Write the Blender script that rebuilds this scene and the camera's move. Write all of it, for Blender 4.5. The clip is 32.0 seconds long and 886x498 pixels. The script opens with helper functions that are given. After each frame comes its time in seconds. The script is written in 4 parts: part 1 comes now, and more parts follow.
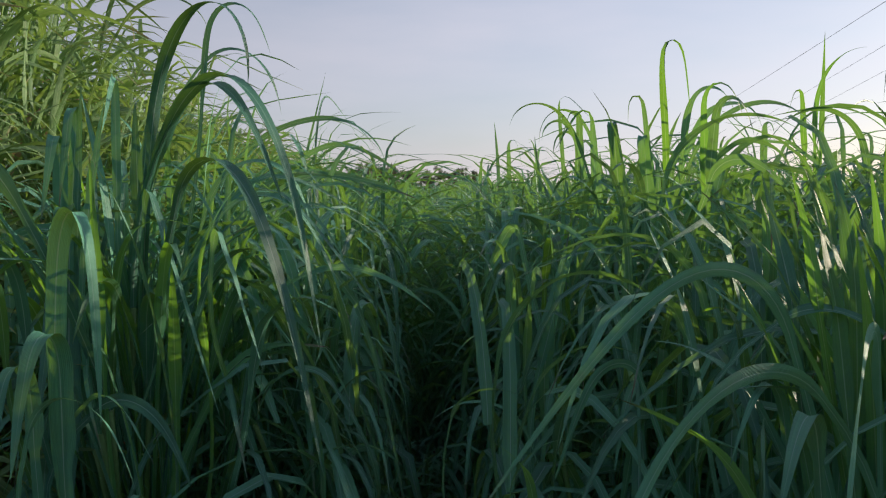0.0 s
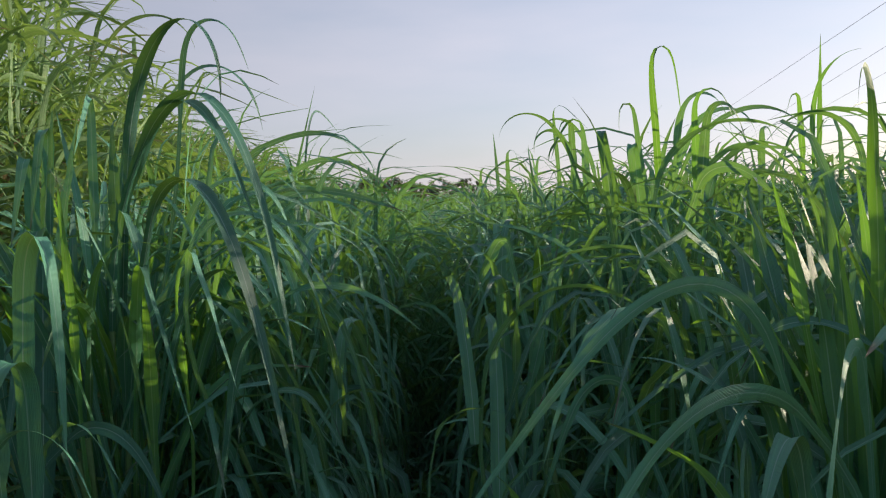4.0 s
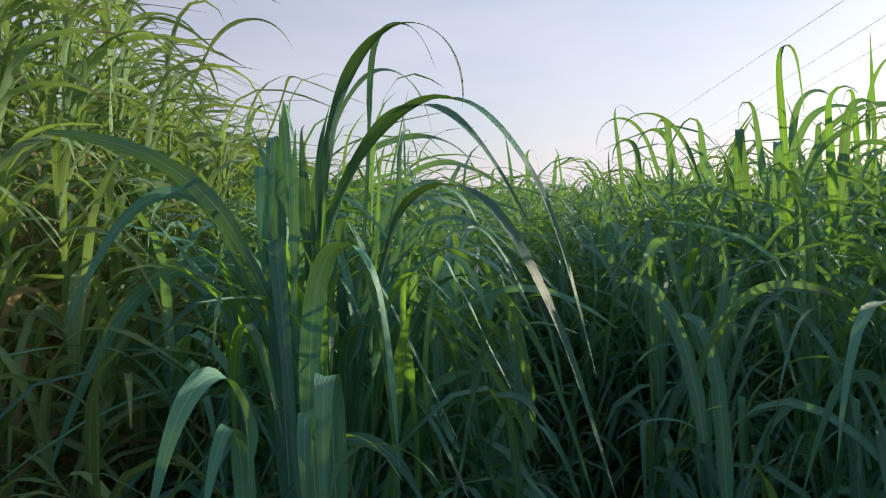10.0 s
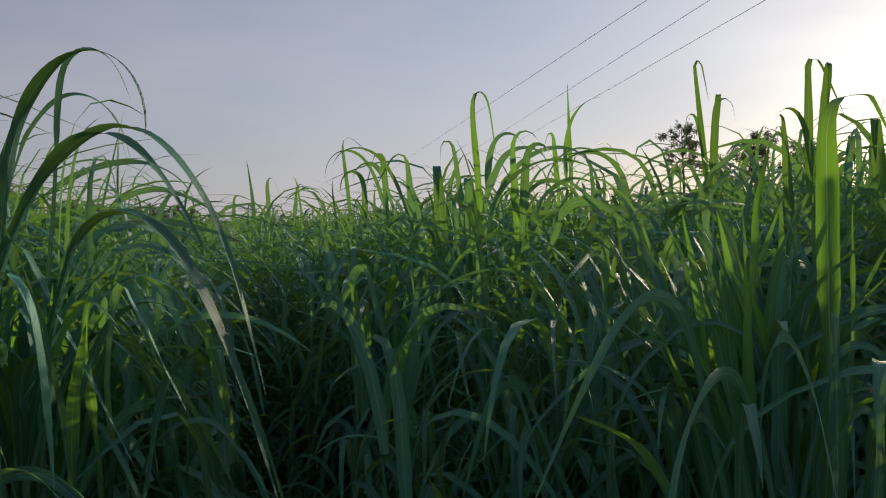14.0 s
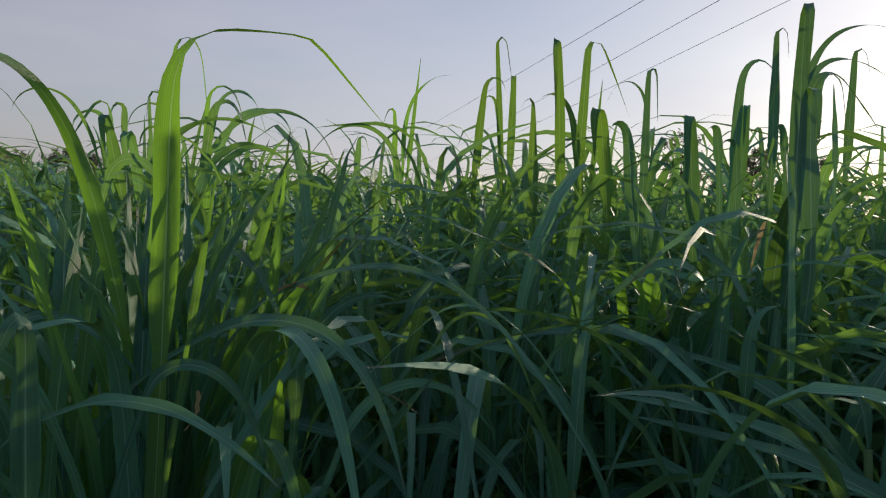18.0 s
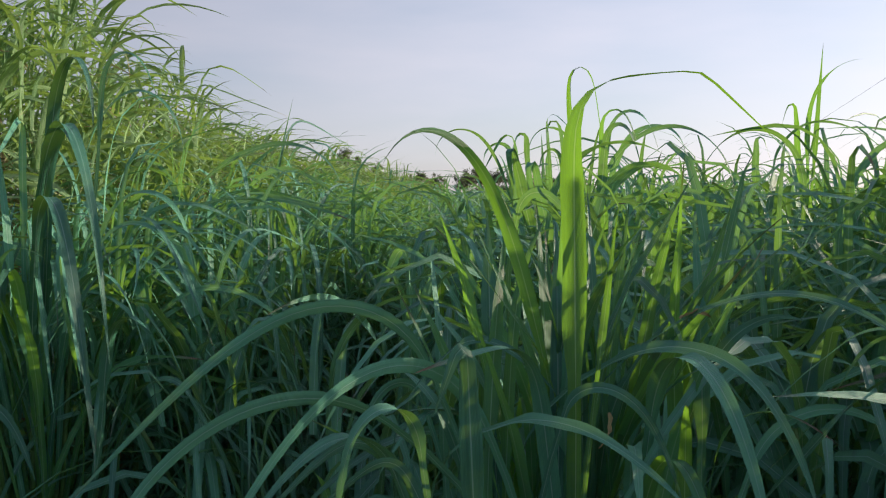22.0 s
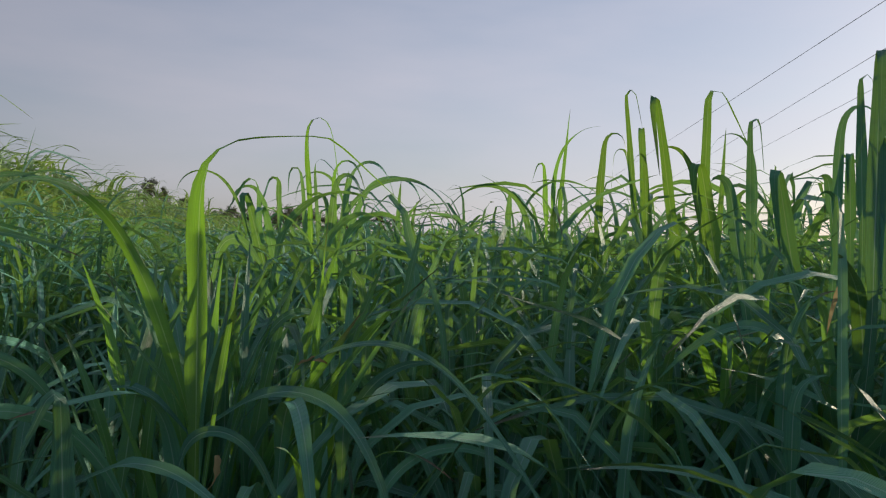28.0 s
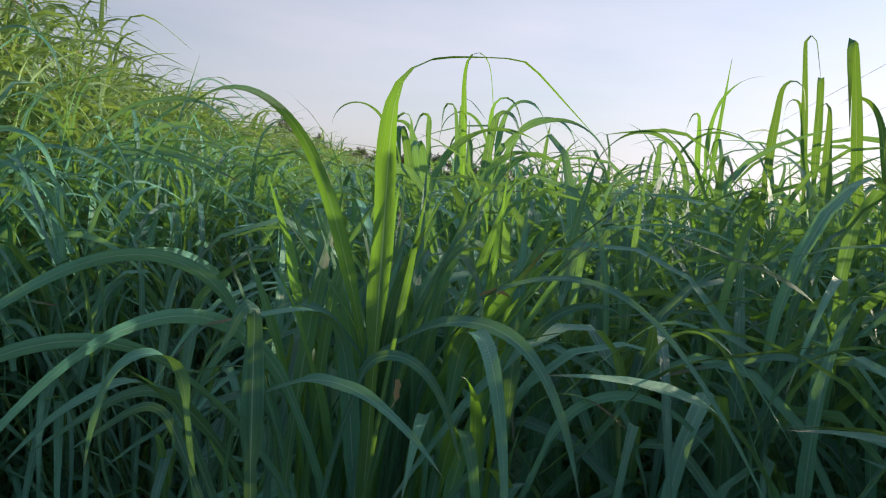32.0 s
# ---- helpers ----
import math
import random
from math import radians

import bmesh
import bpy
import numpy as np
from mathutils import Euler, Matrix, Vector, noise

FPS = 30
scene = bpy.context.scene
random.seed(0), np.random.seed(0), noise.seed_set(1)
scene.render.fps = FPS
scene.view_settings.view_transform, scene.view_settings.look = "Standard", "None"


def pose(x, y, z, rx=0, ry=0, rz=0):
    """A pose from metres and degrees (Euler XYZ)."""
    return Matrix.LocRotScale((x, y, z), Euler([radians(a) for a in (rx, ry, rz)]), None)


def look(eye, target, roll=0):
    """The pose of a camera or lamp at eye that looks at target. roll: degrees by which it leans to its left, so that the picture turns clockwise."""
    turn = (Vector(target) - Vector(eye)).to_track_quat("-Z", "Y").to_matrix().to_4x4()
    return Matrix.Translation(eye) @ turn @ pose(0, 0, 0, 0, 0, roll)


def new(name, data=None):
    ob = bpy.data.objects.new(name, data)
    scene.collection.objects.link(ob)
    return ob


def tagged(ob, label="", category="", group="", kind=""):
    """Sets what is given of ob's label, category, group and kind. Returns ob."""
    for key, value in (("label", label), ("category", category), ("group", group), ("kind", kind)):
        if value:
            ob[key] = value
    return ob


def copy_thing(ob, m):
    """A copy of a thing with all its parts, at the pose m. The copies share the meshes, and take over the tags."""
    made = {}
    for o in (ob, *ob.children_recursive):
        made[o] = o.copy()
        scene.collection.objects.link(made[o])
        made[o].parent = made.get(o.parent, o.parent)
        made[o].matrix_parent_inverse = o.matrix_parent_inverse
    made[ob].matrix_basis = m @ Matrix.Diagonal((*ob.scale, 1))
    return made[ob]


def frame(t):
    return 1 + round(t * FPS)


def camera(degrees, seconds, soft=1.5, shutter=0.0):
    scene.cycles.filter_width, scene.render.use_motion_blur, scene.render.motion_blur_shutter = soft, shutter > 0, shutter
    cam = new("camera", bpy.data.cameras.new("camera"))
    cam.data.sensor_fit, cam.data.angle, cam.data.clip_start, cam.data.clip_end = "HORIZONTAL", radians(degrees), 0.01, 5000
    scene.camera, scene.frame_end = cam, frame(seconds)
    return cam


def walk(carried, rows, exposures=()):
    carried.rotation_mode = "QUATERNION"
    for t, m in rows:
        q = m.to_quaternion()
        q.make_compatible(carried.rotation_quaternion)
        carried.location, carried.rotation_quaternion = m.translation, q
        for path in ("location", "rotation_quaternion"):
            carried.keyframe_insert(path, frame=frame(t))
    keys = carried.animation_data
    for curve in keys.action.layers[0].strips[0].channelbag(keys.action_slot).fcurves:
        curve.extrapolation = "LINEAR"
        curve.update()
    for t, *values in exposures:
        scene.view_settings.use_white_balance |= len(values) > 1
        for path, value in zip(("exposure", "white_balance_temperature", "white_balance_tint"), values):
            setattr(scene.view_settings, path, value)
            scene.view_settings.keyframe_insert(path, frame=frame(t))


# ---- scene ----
cam = camera(56.3, 32.0, 1.15)
PATH = [
    (0, (0.071, 0.314, 1.53), (0.007, 2.307, 1.384), -0.0),
    (0.5, (0.041, 0.308, 1.554), (0.236, 2.293, 1.403), 0.9),
    (1, (0.089, 0.317, 1.545), (0.308, 2.3, 1.409), 1.7),
    (1.5, (0.221, 0.321, 1.539), (0.455, 2.303, 1.414), 2.3),
    (2, (0.249, 0.339, 1.538), (0.435, 2.326, 1.411), 0.7),
    (2.5, (0.182, 0.362, 1.558), (0.275, 2.356, 1.433), -1.1),
    (3, (0.115, 0.341, 1.553), (0.095, 2.337, 1.429), -0.7),
    (3.5, (0.111, 0.358, 1.536), (0.039, 2.353, 1.42), -1.5),
    (5.5, (0.151, 0.325, 1.542), (0.067, 2.318, 1.397), 0.2),
    (6, (0.135, 0.316, 1.543), (0.082, 2.31, 1.396), -0.0),
    (6.5, (0.161, 0.311, 1.535), (0.111, 2.304, 1.383), -0.5),
    (7, (0.225, 0.323, 1.52), (0.18, 2.318, 1.382), -0.8),
    (7.5, (0.231, 0.333, 1.516), (0.152, 2.327, 1.386), -0.9),
    (8, (0.178, 0.343, 1.52), (0.034, 2.333, 1.384), -0.6),
    (8.5, (-0.033, 0.341, 1.516), (-0.148, 2.333, 1.382), -1.7),
    (9, (-0.211, 0.343, 1.519), (-0.318, 2.336, 1.381), -2.0),
    (9.5, (-0.303, 0.398, 1.536), (-0.3, 2.395, 1.41), -2.5),
    (10, (-0.403, 0.353, 1.557), (-0.385, 2.35, 1.436), -2.4),
    (10.5, (-0.508, 0.341, 1.548), (-0.467, 2.336, 1.408), -1.9),
    (11, (-0.478, 0.305, 1.556), (-0.431, 2.299, 1.399), -2.2),
    (11.5, (-0.374, 0.3, 1.55), (-0.307, 2.293, 1.395), -2.0),
    (12, (-0.311, 0.283, 1.539), (-0.136, 2.27, 1.394), -1.2),
    (12.5, (-0.291, 0.262, 1.547), (0.046, 2.229, 1.412), -1.1),
    (13, (-0.292, 0.242, 1.554), (0.113, 2.196, 1.431), -1.3),
    (13.5, (-0.269, 0.241, 1.557), (0.257, 2.168, 1.46), -1.7),
    (15.5, (-0.343, 0.237, 1.55), (0.325, 2.122, 1.498), -0.9),
    (16, (-0.271, 0.202, 1.548), (0.456, 2.061, 1.422), 1.2),
    (16.5, (0.027, 0.195, 1.538), (0.758, 2.053, 1.419), 5.0),
    (17, (0.214, 0.214, 1.55), (0.945, 2.071, 1.435), 3.3),
    (17.5, (0.45, 0.283, 1.562), (1.184, 2.14, 1.461), 4.4),
    (18, (0.699, 0.294, 1.545), (1.298, 2.199, 1.436), 4.1),
    (18.5, (0.816, 0.28, 1.572), (1.081, 2.261, 1.497), 3.5),
    (19, (0.731, 0.257, 1.58), (0.84, 2.252, 1.487), 1.3),
    (19.5, (0.723, 0.249, 1.583), (0.741, 2.246, 1.481), 0.9),
    (20, (0.828, 0.236, 1.584), (0.724, 2.23, 1.47), 0.3),
    (20.5, (0.891, 0.255, 1.579), (0.616, 2.232, 1.461), 0.0),
    (21, (0.851, 0.24, 1.572), (0.417, 2.188, 1.446), -0.3),
    (21.5, (0.746, 0.267, 1.58), (0.389, 2.23, 1.451), 0.0),
    (22, (0.687, 0.229, 1.584), (0.359, 2.197, 1.452), -0.2),
    (22.5, (0.665, 0.222, 1.575), (0.335, 2.189, 1.431), 0.3),
    (23, (0.743, 0.243, 1.573), (0.404, 2.209, 1.425), 0.6),
    (23.5, (0.848, 0.24, 1.57), (0.46, 2.196, 1.424), 1.0),
    (24, (0.865, 0.235, 1.582), (0.409, 2.177, 1.44), 0.3),
    (24.5, (0.819, 0.218, 1.597), (0.343, 2.158, 1.502), -0.2),
    (26.5, (0.738, 0.202, 1.609), (0.66, 2.2, 1.562), -0.4),
    (27, (0.728, 0.198, 1.609), (0.725, 2.197, 1.563), 0.2),
    (27.5, (0.783, 0.195, 1.607), (0.899, 2.191, 1.565), 2.2),
    (28, (0.941, 0.174, 1.607), (1.056, 2.17, 1.578), 2.1),
    (28.5, (1.014, 0.177, 1.573), (1.138, 2.173, 1.546), 2.5),
    (29, (0.961, 0.236, 1.582), (1.069, 2.232, 1.529), 2.6),
    (29.5, (0.9, 0.237, 1.588), (0.962, 2.235, 1.511), 2.9),
    (30, (0.894, 0.229, 1.588), (0.902, 2.226, 1.479), 3.2),
    (30.5, (0.866, 0.22, 1.584), (0.788, 2.214, 1.463), 4.2),
    (31, (0.844, 0.213, 1.582), (0.714, 2.204, 1.444), 5.2),
    (31.5, (0.85, 0.22, 1.577), (0.673, 2.206, 1.423), 5.6),
    (32, (0.851, 0.224, 1.575), (0.683, 2.209, 1.405), 5.4),
]
walk(cam, [(t, look(eye, target, roll)) for t, eye, target, roll in PATH],
     [(0, 0.14), (1, 0.06), (2, 0.12), (3, 0.22), (6, 0.27), (8, 0.34), (9, 0.33), (11, 0.33), (12, 0.18), (13, -0.2), (16, -0.5), (17, -0.45), (18, -0.24), (19, 0.1), (20, 0.3), (21, 0.46), (22, 0.4), (23, 0.48), (24.5, 0.47), (27, -0.02), (28, -0.12), (29, 0.2), (30, 0.32), (32, 0.46)])

# ---- world, sun, exposure ----
SUN_AZ, SUN_EL = 52.0, 12.6          # degrees from +y towards +x, and above the horizon
world = bpy.data.worlds.new("hazy_evening_sky")
scene.world = world
world.use_nodes = True
wn, wl = world.node_tree.nodes, world.node_tree.links
sky = wn.new("ShaderNodeTexSky")
sky.sky_type, sky.sun_disc = "NISHITA", False
sky.sun_elevation, sky.sun_rotation = radians(SUN_EL), radians(SUN_AZ)
sky.air_density, sky.dust_density, sky.ozone_density = 1.0, 1.0, 3.5
# thin evening haze and faint cirrus lie over the clear sky
way = wn.new("ShaderNodeTexCoord")
stretch = wn.new("ShaderNodeMapping")
stretch.inputs["Scale"].default_value = (1.6, 1.6, 7.0)
stretch.inputs["Rotation"].default_value = (0.12, 0.2, 0.6)
cirrus = wn.new("ShaderNodeTexNoise")
cirrus.inputs["Scale"].default_value, cirrus.inputs["Detail"].default_value = 1.7, 5.0
veil = wn.new("ShaderNodeMapRange")
for key, value in ((1, 0.32), (2, 0.70), (3, 0.74), (4, 1.14)):
    veil.inputs[key].default_value = value
height = wn.new("ShaderNodeSeparateXYZ")
thin = wn.new("ShaderNodeMapRange")
for key, value in ((1, 0.0), (2, 0.40), (3, 0.70), (4, 0.54)):
    thin.inputs[key].default_value = value
share = wn.new("ShaderNodeMath")
share.operation = "MULTIPLY"
wl.new(way.outputs["Generated"], height.inputs[0])
wl.new(height.outputs[2], thin.inputs[0])
wl.new(thin.outputs[0], share.inputs[0])
wl.new(veil.outputs[0], share.inputs[1])
haze = wn.new("ShaderNodeMix")
haze.data_type = "RGBA"
wl.new(way.outputs["Generated"], stretch.inputs[0])
wl.new(stretch.outputs[0], cirrus.inputs["Vector"])
wl.new(cirrus.outputs[0], veil.inputs[0])
wl.new(share.outputs[0], haze.inputs[0])
wl.new(sky.outputs[0], haze.inputs[6])
# haze scatters forward: brighter towards the sun
facing = wn.new("ShaderNodeVectorMath")
facing.operation = "DOT_PRODUCT"
facing.inputs[1].default_value = (math.sin(radians(SUN_AZ)), math.cos(radians(SUN_AZ)), 0.2)
bright = wn.new("ShaderNodeMapRange")
for key, value in ((1, -0.2), (2, 1.0), (3, 0.47), (4, 1.21)):
    bright.inputs[key].default_value = value
glare = wn.new("ShaderNodeVectorMath")
glare.operation = "SCALE"
glare.inputs[0].default_value = (6.35, 6.03, 6.8)
wl.new(way.outputs["Generated"], facing.inputs[0])
wl.new(facing.outputs["Value"], bright.inputs[0])
wl.new(bright.outputs[0], glare.inputs["Scale"])
wl.new(glare.outputs[0], haze.inputs[7])
wl.new(haze.outputs[2], wn["Background"].inputs[0])
wn["Background"].inputs[1].default_value = 0.110
sun = new("sun", bpy.data.lights.new("sun", "SUN"))
sun.data.energy, sun.data.angle, sun.data.color = 4.9, radians(0.6), (1.0, 0.84, 0.62)
aim = Vector((math.sin(radians(SUN_AZ)) * math.cos(radians(SUN_EL)), math.cos(radians(SUN_AZ)) * math.cos(radians(SUN_EL)), math.sin(radians(SUN_EL))))
sun.matrix_world = look(aim * 50, (0, 0, 0))

# ---- materials ----


def node_mat(name):
    m = bpy.data.materials.new(name)
    m.use_nodes = True
    nt = m.node_tree
    for n in list(nt.nodes):
        nt.nodes.remove(n)
    out = nt.nodes.new("ShaderNodeOutputMaterial")

    def add(kind, **ins):
        n = nt.nodes.new("ShaderNode" + kind)
        for k, v in ins.items():
            key = int(k[1:]) if k[0] == "i" and k[1:].isdigit() else k.replace("_", " ")
            if isinstance(v, bpy.types.NodeSocket):
                nt.links.new(v, n.inputs[key])
            else:
                n.inputs[key].default_value = v
        return n

    def op(kind, a, b=0.0, c=0.0, clamp=False):
        n = nt.nodes.new("ShaderNodeMath")
        n.operation, n.use_clamp = kind, clamp
        for i, v in enumerate((a, b, c)):
            if isinstance(v, bpy.types.NodeSocket):
                nt.links.new(v, n.inputs[i])
            else:
                n.inputs[i].default_value = v
        return n.outputs[0]

    def blend(f, a, b):
        n = nt.nodes.new("ShaderNodeMix")
        n.data_type = "RGBA"
        for i, v in ((0, f), (6, a), (7, b)):
            if isinstance(v, bpy.types.NodeSocket):
                nt.links.new(v, n.inputs[i])
            else:
                n.inputs[i].default_value = (*v, 1) if isinstance(v, tuple) else v
        return n.outputs[2]

    return m, nt, out, add, op, blend


def leaf_mat(name, deep, fresh, glow, rib, dry, dryness=0.25, through_light=0.30, rough=0.55):
    """Grass blade: pale midrib, fine parallel veins, blotches, drying tip; light shines through."""
    m, nt, out, add, op, blend = node_mat(name)
    uv = add("UVMap")
    sep = add("SeparateXYZ", i0=uv.outputs[0])
    u, v = sep.outputs[0], sep.outputs[1]
    rnd = op("FRACT", op("ADD", add("ObjectInfo").outputs["Random"], add("NewGeometry").outputs["Random Per Island"]))
    geo = add("TexCoord").outputs["Object"]
    big = add("TexNoise", Vector=geo, Scale=7.0, Detail=3.0).outputs[0]
    fine = add("TexNoise", Vector=geo, Scale=70.0, Detail=2.0).outputs[0]
    off = op("ABSOLUTE", op("SUBTRACT", u, 0.5))
    ribm = op("SUBTRACT", 1.0, op("MULTIPLY", op("SUBTRACT", off, 0.014), 34.0), clamp=True)
    ribm = op("MULTIPLY", ribm, op("SUBTRACT", 1.0, op("MULTIPLY", v, 0.7)))
    lane = add("CombineXYZ", i0=op("MULTIPLY", u, 8.0), i1=op("MULTIPLY", v, 2.2), i2=op("MULTIPLY", rnd, 60.0))
    streak = add("TexNoise", Vector=lane.outputs[0], Scale=1.0, Detail=4.0, Roughness=0.65).outputs[0]
    veins = op("SINE", op("MULTIPLY", u, 95.0))
    tone = op("ADD", op("MULTIPLY", rnd, 0.85), op("MULTIPLY", op("SUBTRACT", big, 0.5), 0.7), clamp=True)
    tone = op("ADD", tone, op("ADD", op("MULTIPLY", veins, 0.05), op("MULTIPLY", op("SUBTRACT", streak, 0.5), 1.3)), clamp=True)
    col = blend(tone, deep, fresh)
    col = blend(op("MULTIPLY", op("SUBTRACT", fine, 0.5), 0.35, clamp=True), col, glow)
    dm = op("MULTIPLY", op("SUBTRACT", op("ADD", v, op("MULTIPLY", op("SUBTRACT", big, 0.5), 0.7)), 1.12 - dryness), 5.0, clamp=True)
    dm = op("MULTIPLY", dm, op("GREATER_THAN", rnd, 0.22))
    speck = op("MULTIPLY", op("SUBTRACT", add("TexNoise", Vector=geo, Scale=26.0, Detail=4.0).outputs[0], 0.66), 9.0, clamp=True)
    dm = op("MAXIMUM", dm, op("MULTIPLY", speck, dryness * 1.6))
    col = blend(dm, col, dry)
    surf = blend(op("MULTIPLY", ribm, 0.62), col, rib)
    relief = op("ADD", op("MULTIPLY", veins, 0.3), op("ADD", op("MULTIPLY", fine, 0.5), op("MULTIPLY", streak, 1.2)))
    bump = add("Bump", Strength=0.45, Distance=0.003, Height=relief)
    sheen = op("ADD", rough, op("MULTIPLY", op("SUBTRACT", streak, 0.5), 0.4), clamp=True)
    body = add("BsdfPrincipled", Base_Color=surf, Roughness=sheen, Normal=bump.outputs[0])
    body.inputs["Specular IOR Level"].default_value = 0.38
    lit = op("ADD", 0.62, op("MULTIPLY", streak, 0.5), clamp=True)
    thru = blend(op("MULTIPLY", ribm, 0.5), blend(dm, blend(lit, surf, glow), dry), rib)
    tr = add("BsdfTranslucent", Color=thru)
    passing = op("MULTIPLY", through_light, op("SUBTRACT", 1.0, op("MULTIPLY", dm, 0.85)))
    mix = add("MixShader", i0=passing, i1=body.outputs[0], i2=tr.outputs[0])
    nt.links.new(mix.outputs[0], out.inputs[0])
    return m


LEAF = leaf_mat("grass_blade_green", (0.045, 0.166, 0.158), (0.142, 0.435, 0.325), (0.32, 0.60, 0.035), (0.46, 0.64, 0.54), (0.13, 0.095, 0.060), 0.24, 0.27)
# LEAF's lit copy: the back-lit glow is put into colour and translucency
LEAF_BACKLIT = leaf_mat("grass_blade_backlit", (0.030, 0.120, 0.096), (0.100, 0.350, 0.190), (0.30, 0.61, 0.020), (0.46, 0.64, 0.40), (0.12, 0.085, 0.060), 0.22, 0.38)
# LEAF's shade copy: darker and more opaque, for shaded blades and silhouettes
LEAF_SHADED = leaf_mat("grass_blade_shaded", (0.038, 0.152, 0.122), (0.120, 0.390, 0.262), (0.26, 0.50, 0.02), (0.42, 0.60, 0.52), (0.13, 0.095, 0.060), 0.18, 0.14)
# toned-down lit copy, passing less light, for the upright back-lit blades
LEAF_UPRIGHT = leaf_mat("grass_blade_upright", (0.036, 0.125, 0.080), (0.105, 0.340, 0.170), (0.30, 0.54, 0.015), (0.44, 0.60, 0.36), (0.12, 0.085, 0.060), 0.24, 0.25)
LEAF_TALL = leaf_mat("grass_blade_yellowing", (0.090, 0.190, 0.092), (0.310, 0.495, 0.220), (0.36, 0.54, 0.07), (0.50, 0.60, 0.38), (0.38, 0.30, 0.15), 0.28, 0.30)
STRAW = leaf_mat("dead_blade_straw", (0.27, 0.205, 0.105), (0.41, 0.33, 0.18), (0.45, 0.36, 0.19), (0.45, 0.38, 0.22), (0.16, 0.10, 0.05), 0.3, 0.3, 0.6)
# far crowns: aerial haze is put into the foliage colour, greyer and paler
TREE_LEAF_HAZED = leaf_mat("tree_foliage_hazed", (0.15, 0.17, 0.14), (0.23, 0.25, 0.19), (0.22, 0.26, 0.12), (0.06, 0.1, 0.04), (0.08, 0.09, 0.04), 0.1, 0.25, 0.5)


def plain_mat(name, c1, c2, scale, rough=0.8, bump=0.4, metal=0.0):
    m, nt, out, add, op, blend = node_mat(name)
    geo = add("TexCoord").outputs["Object"]
    a = add("TexNoise", Vector=geo, Scale=scale, Detail=5.0).outputs[0]
    b = add("TexNoise", Vector=geo, Scale=scale * 9, Detail=3.0).outputs[0]
    col = blend(op("ADD", op("MULTIPLY", a, 0.7), op("MULTIPLY", b, 0.3), clamp=True), c1, c2)
    bp = add("Bump", Strength=bump, Distance=0.02, Height=b)
    sh = add("BsdfPrincipled", Base_Color=col, Roughness=rough, Metallic=metal, Normal=bp.outputs[0])
    nt.links.new(sh.outputs[0], out.inputs[0])
    return m


STEM = plain_mat("green_cane", (0.05, 0.15, 0.05), (0.14, 0.27, 0.08), 14.0, 0.5, 0.2)
SOIL = plain_mat("damp_brown_soil", (0.05, 0.035, 0.022), (0.13, 0.095, 0.06), 2.0, 0.95, 0.8)
BARK = plain_mat("tree_bark", (0.05, 0.04, 0.03), (0.14, 0.11, 0.085), 6.0, 0.9, 0.8)
WIRE = plain_mat("weathered_aluminium_wire", (0.25, 0.25, 0.26), (0.35, 0.35, 0.36), 3.0, 0.45, 0.1, 0.8)

# ---- blades ----


def blade_arrays(base, az, rise, bend, knee, soft, length, width, twist, rings=9, fold=0.28, sway=0.0, twist_end=None, fall=0.0, second=0.8, taper=0.8):
    """Vertices (n, rings, 3, xyz) of n blades. A blade starts at base, climbs at angle rise towards azimuth az, and turns down by bend
    degrees round the knee (share of its length); soft is how gentle the turn is, twist how far its flat side turns, sway its sideways drift."""
    f8 = lambda a: np.atleast_1d(np.asarray(a, float))[:, None]
    base, az, rise, bend, knee, soft, length, width, twist, sway = np.atleast_2d(np.asarray(base, float)), *map(f8, (az, rise, bend, knee, soft, length, width, twist, sway))
    s = np.linspace(0, 1, rings)[None, :]
    mid = (s[:, 1:] + s[:, :-1]) / 2
    turn = lambda q: 1 / (1 + np.exp(-np.clip((q - knee) / soft, -60, 60)))
    shift = lambda q: (turn(q) - turn(0 * q)) / (turn(0 * q + 1) - turn(0 * q))
    drop = lambda q: fall / (1 + np.exp(-np.clip((q - second) / 0.012, -60, 60)))
    ang = np.radians(rise - bend * shift(mid) - drop(mid))
    azs = np.radians(az + sway * mid)
    seg = length / (rings - 1)
    step = np.stack([np.cos(ang) * np.sin(azs) * seg, np.cos(ang) * np.cos(azs) * seg, np.sin(ang) * seg], -1)
    spine = np.concatenate([np.zeros((len(base), 1, 3)), np.cumsum(step, 1)], 1) + base[:, None, :]
    ang2, azs2 = np.radians(rise - bend * shift(s) - drop(s)), np.radians(az + sway * s)
    side = np.stack([np.cos(azs2), -np.sin(azs2), 0 * azs2], -1)
    up = np.stack([-np.sin(ang2) * np.sin(azs2), -np.sin(ang2) * np.cos(azs2), np.cos(ang2)], -1)
    tw = np.radians(twist * (0.35 + 0.65 * s) if twist_end is None else twist + (twist_end - twist) * np.clip(shift(np.minimum(s + 0.04, 1)), 0, 1))[..., None]
    side, up = side * np.cos(tw) + up * np.sin(tw), up * np.cos(tw) - side * np.sin(tw)
    prof = (np.clip(s / 0.10, 0, 1) * 0.45 + 0.55) * np.clip((1 - s) / 0.66, 0, 1) ** taper
    half = (width / 2 * prof)[..., None]
    beat = np.sin(base[:, :1] * 91.0 + base[:, 1:2] * 57.0) * 6.0
    lift, lift2 = half * (fold + 0.22 * np.sin(beat + s * 17.0)[..., None]), half * (fold + 0.22 * np.sin(2 * beat + s * 14.0)[..., None])
    return np.stack([spine - side * half + up * lift, spine, spine + side * half + up * lift2], 2)


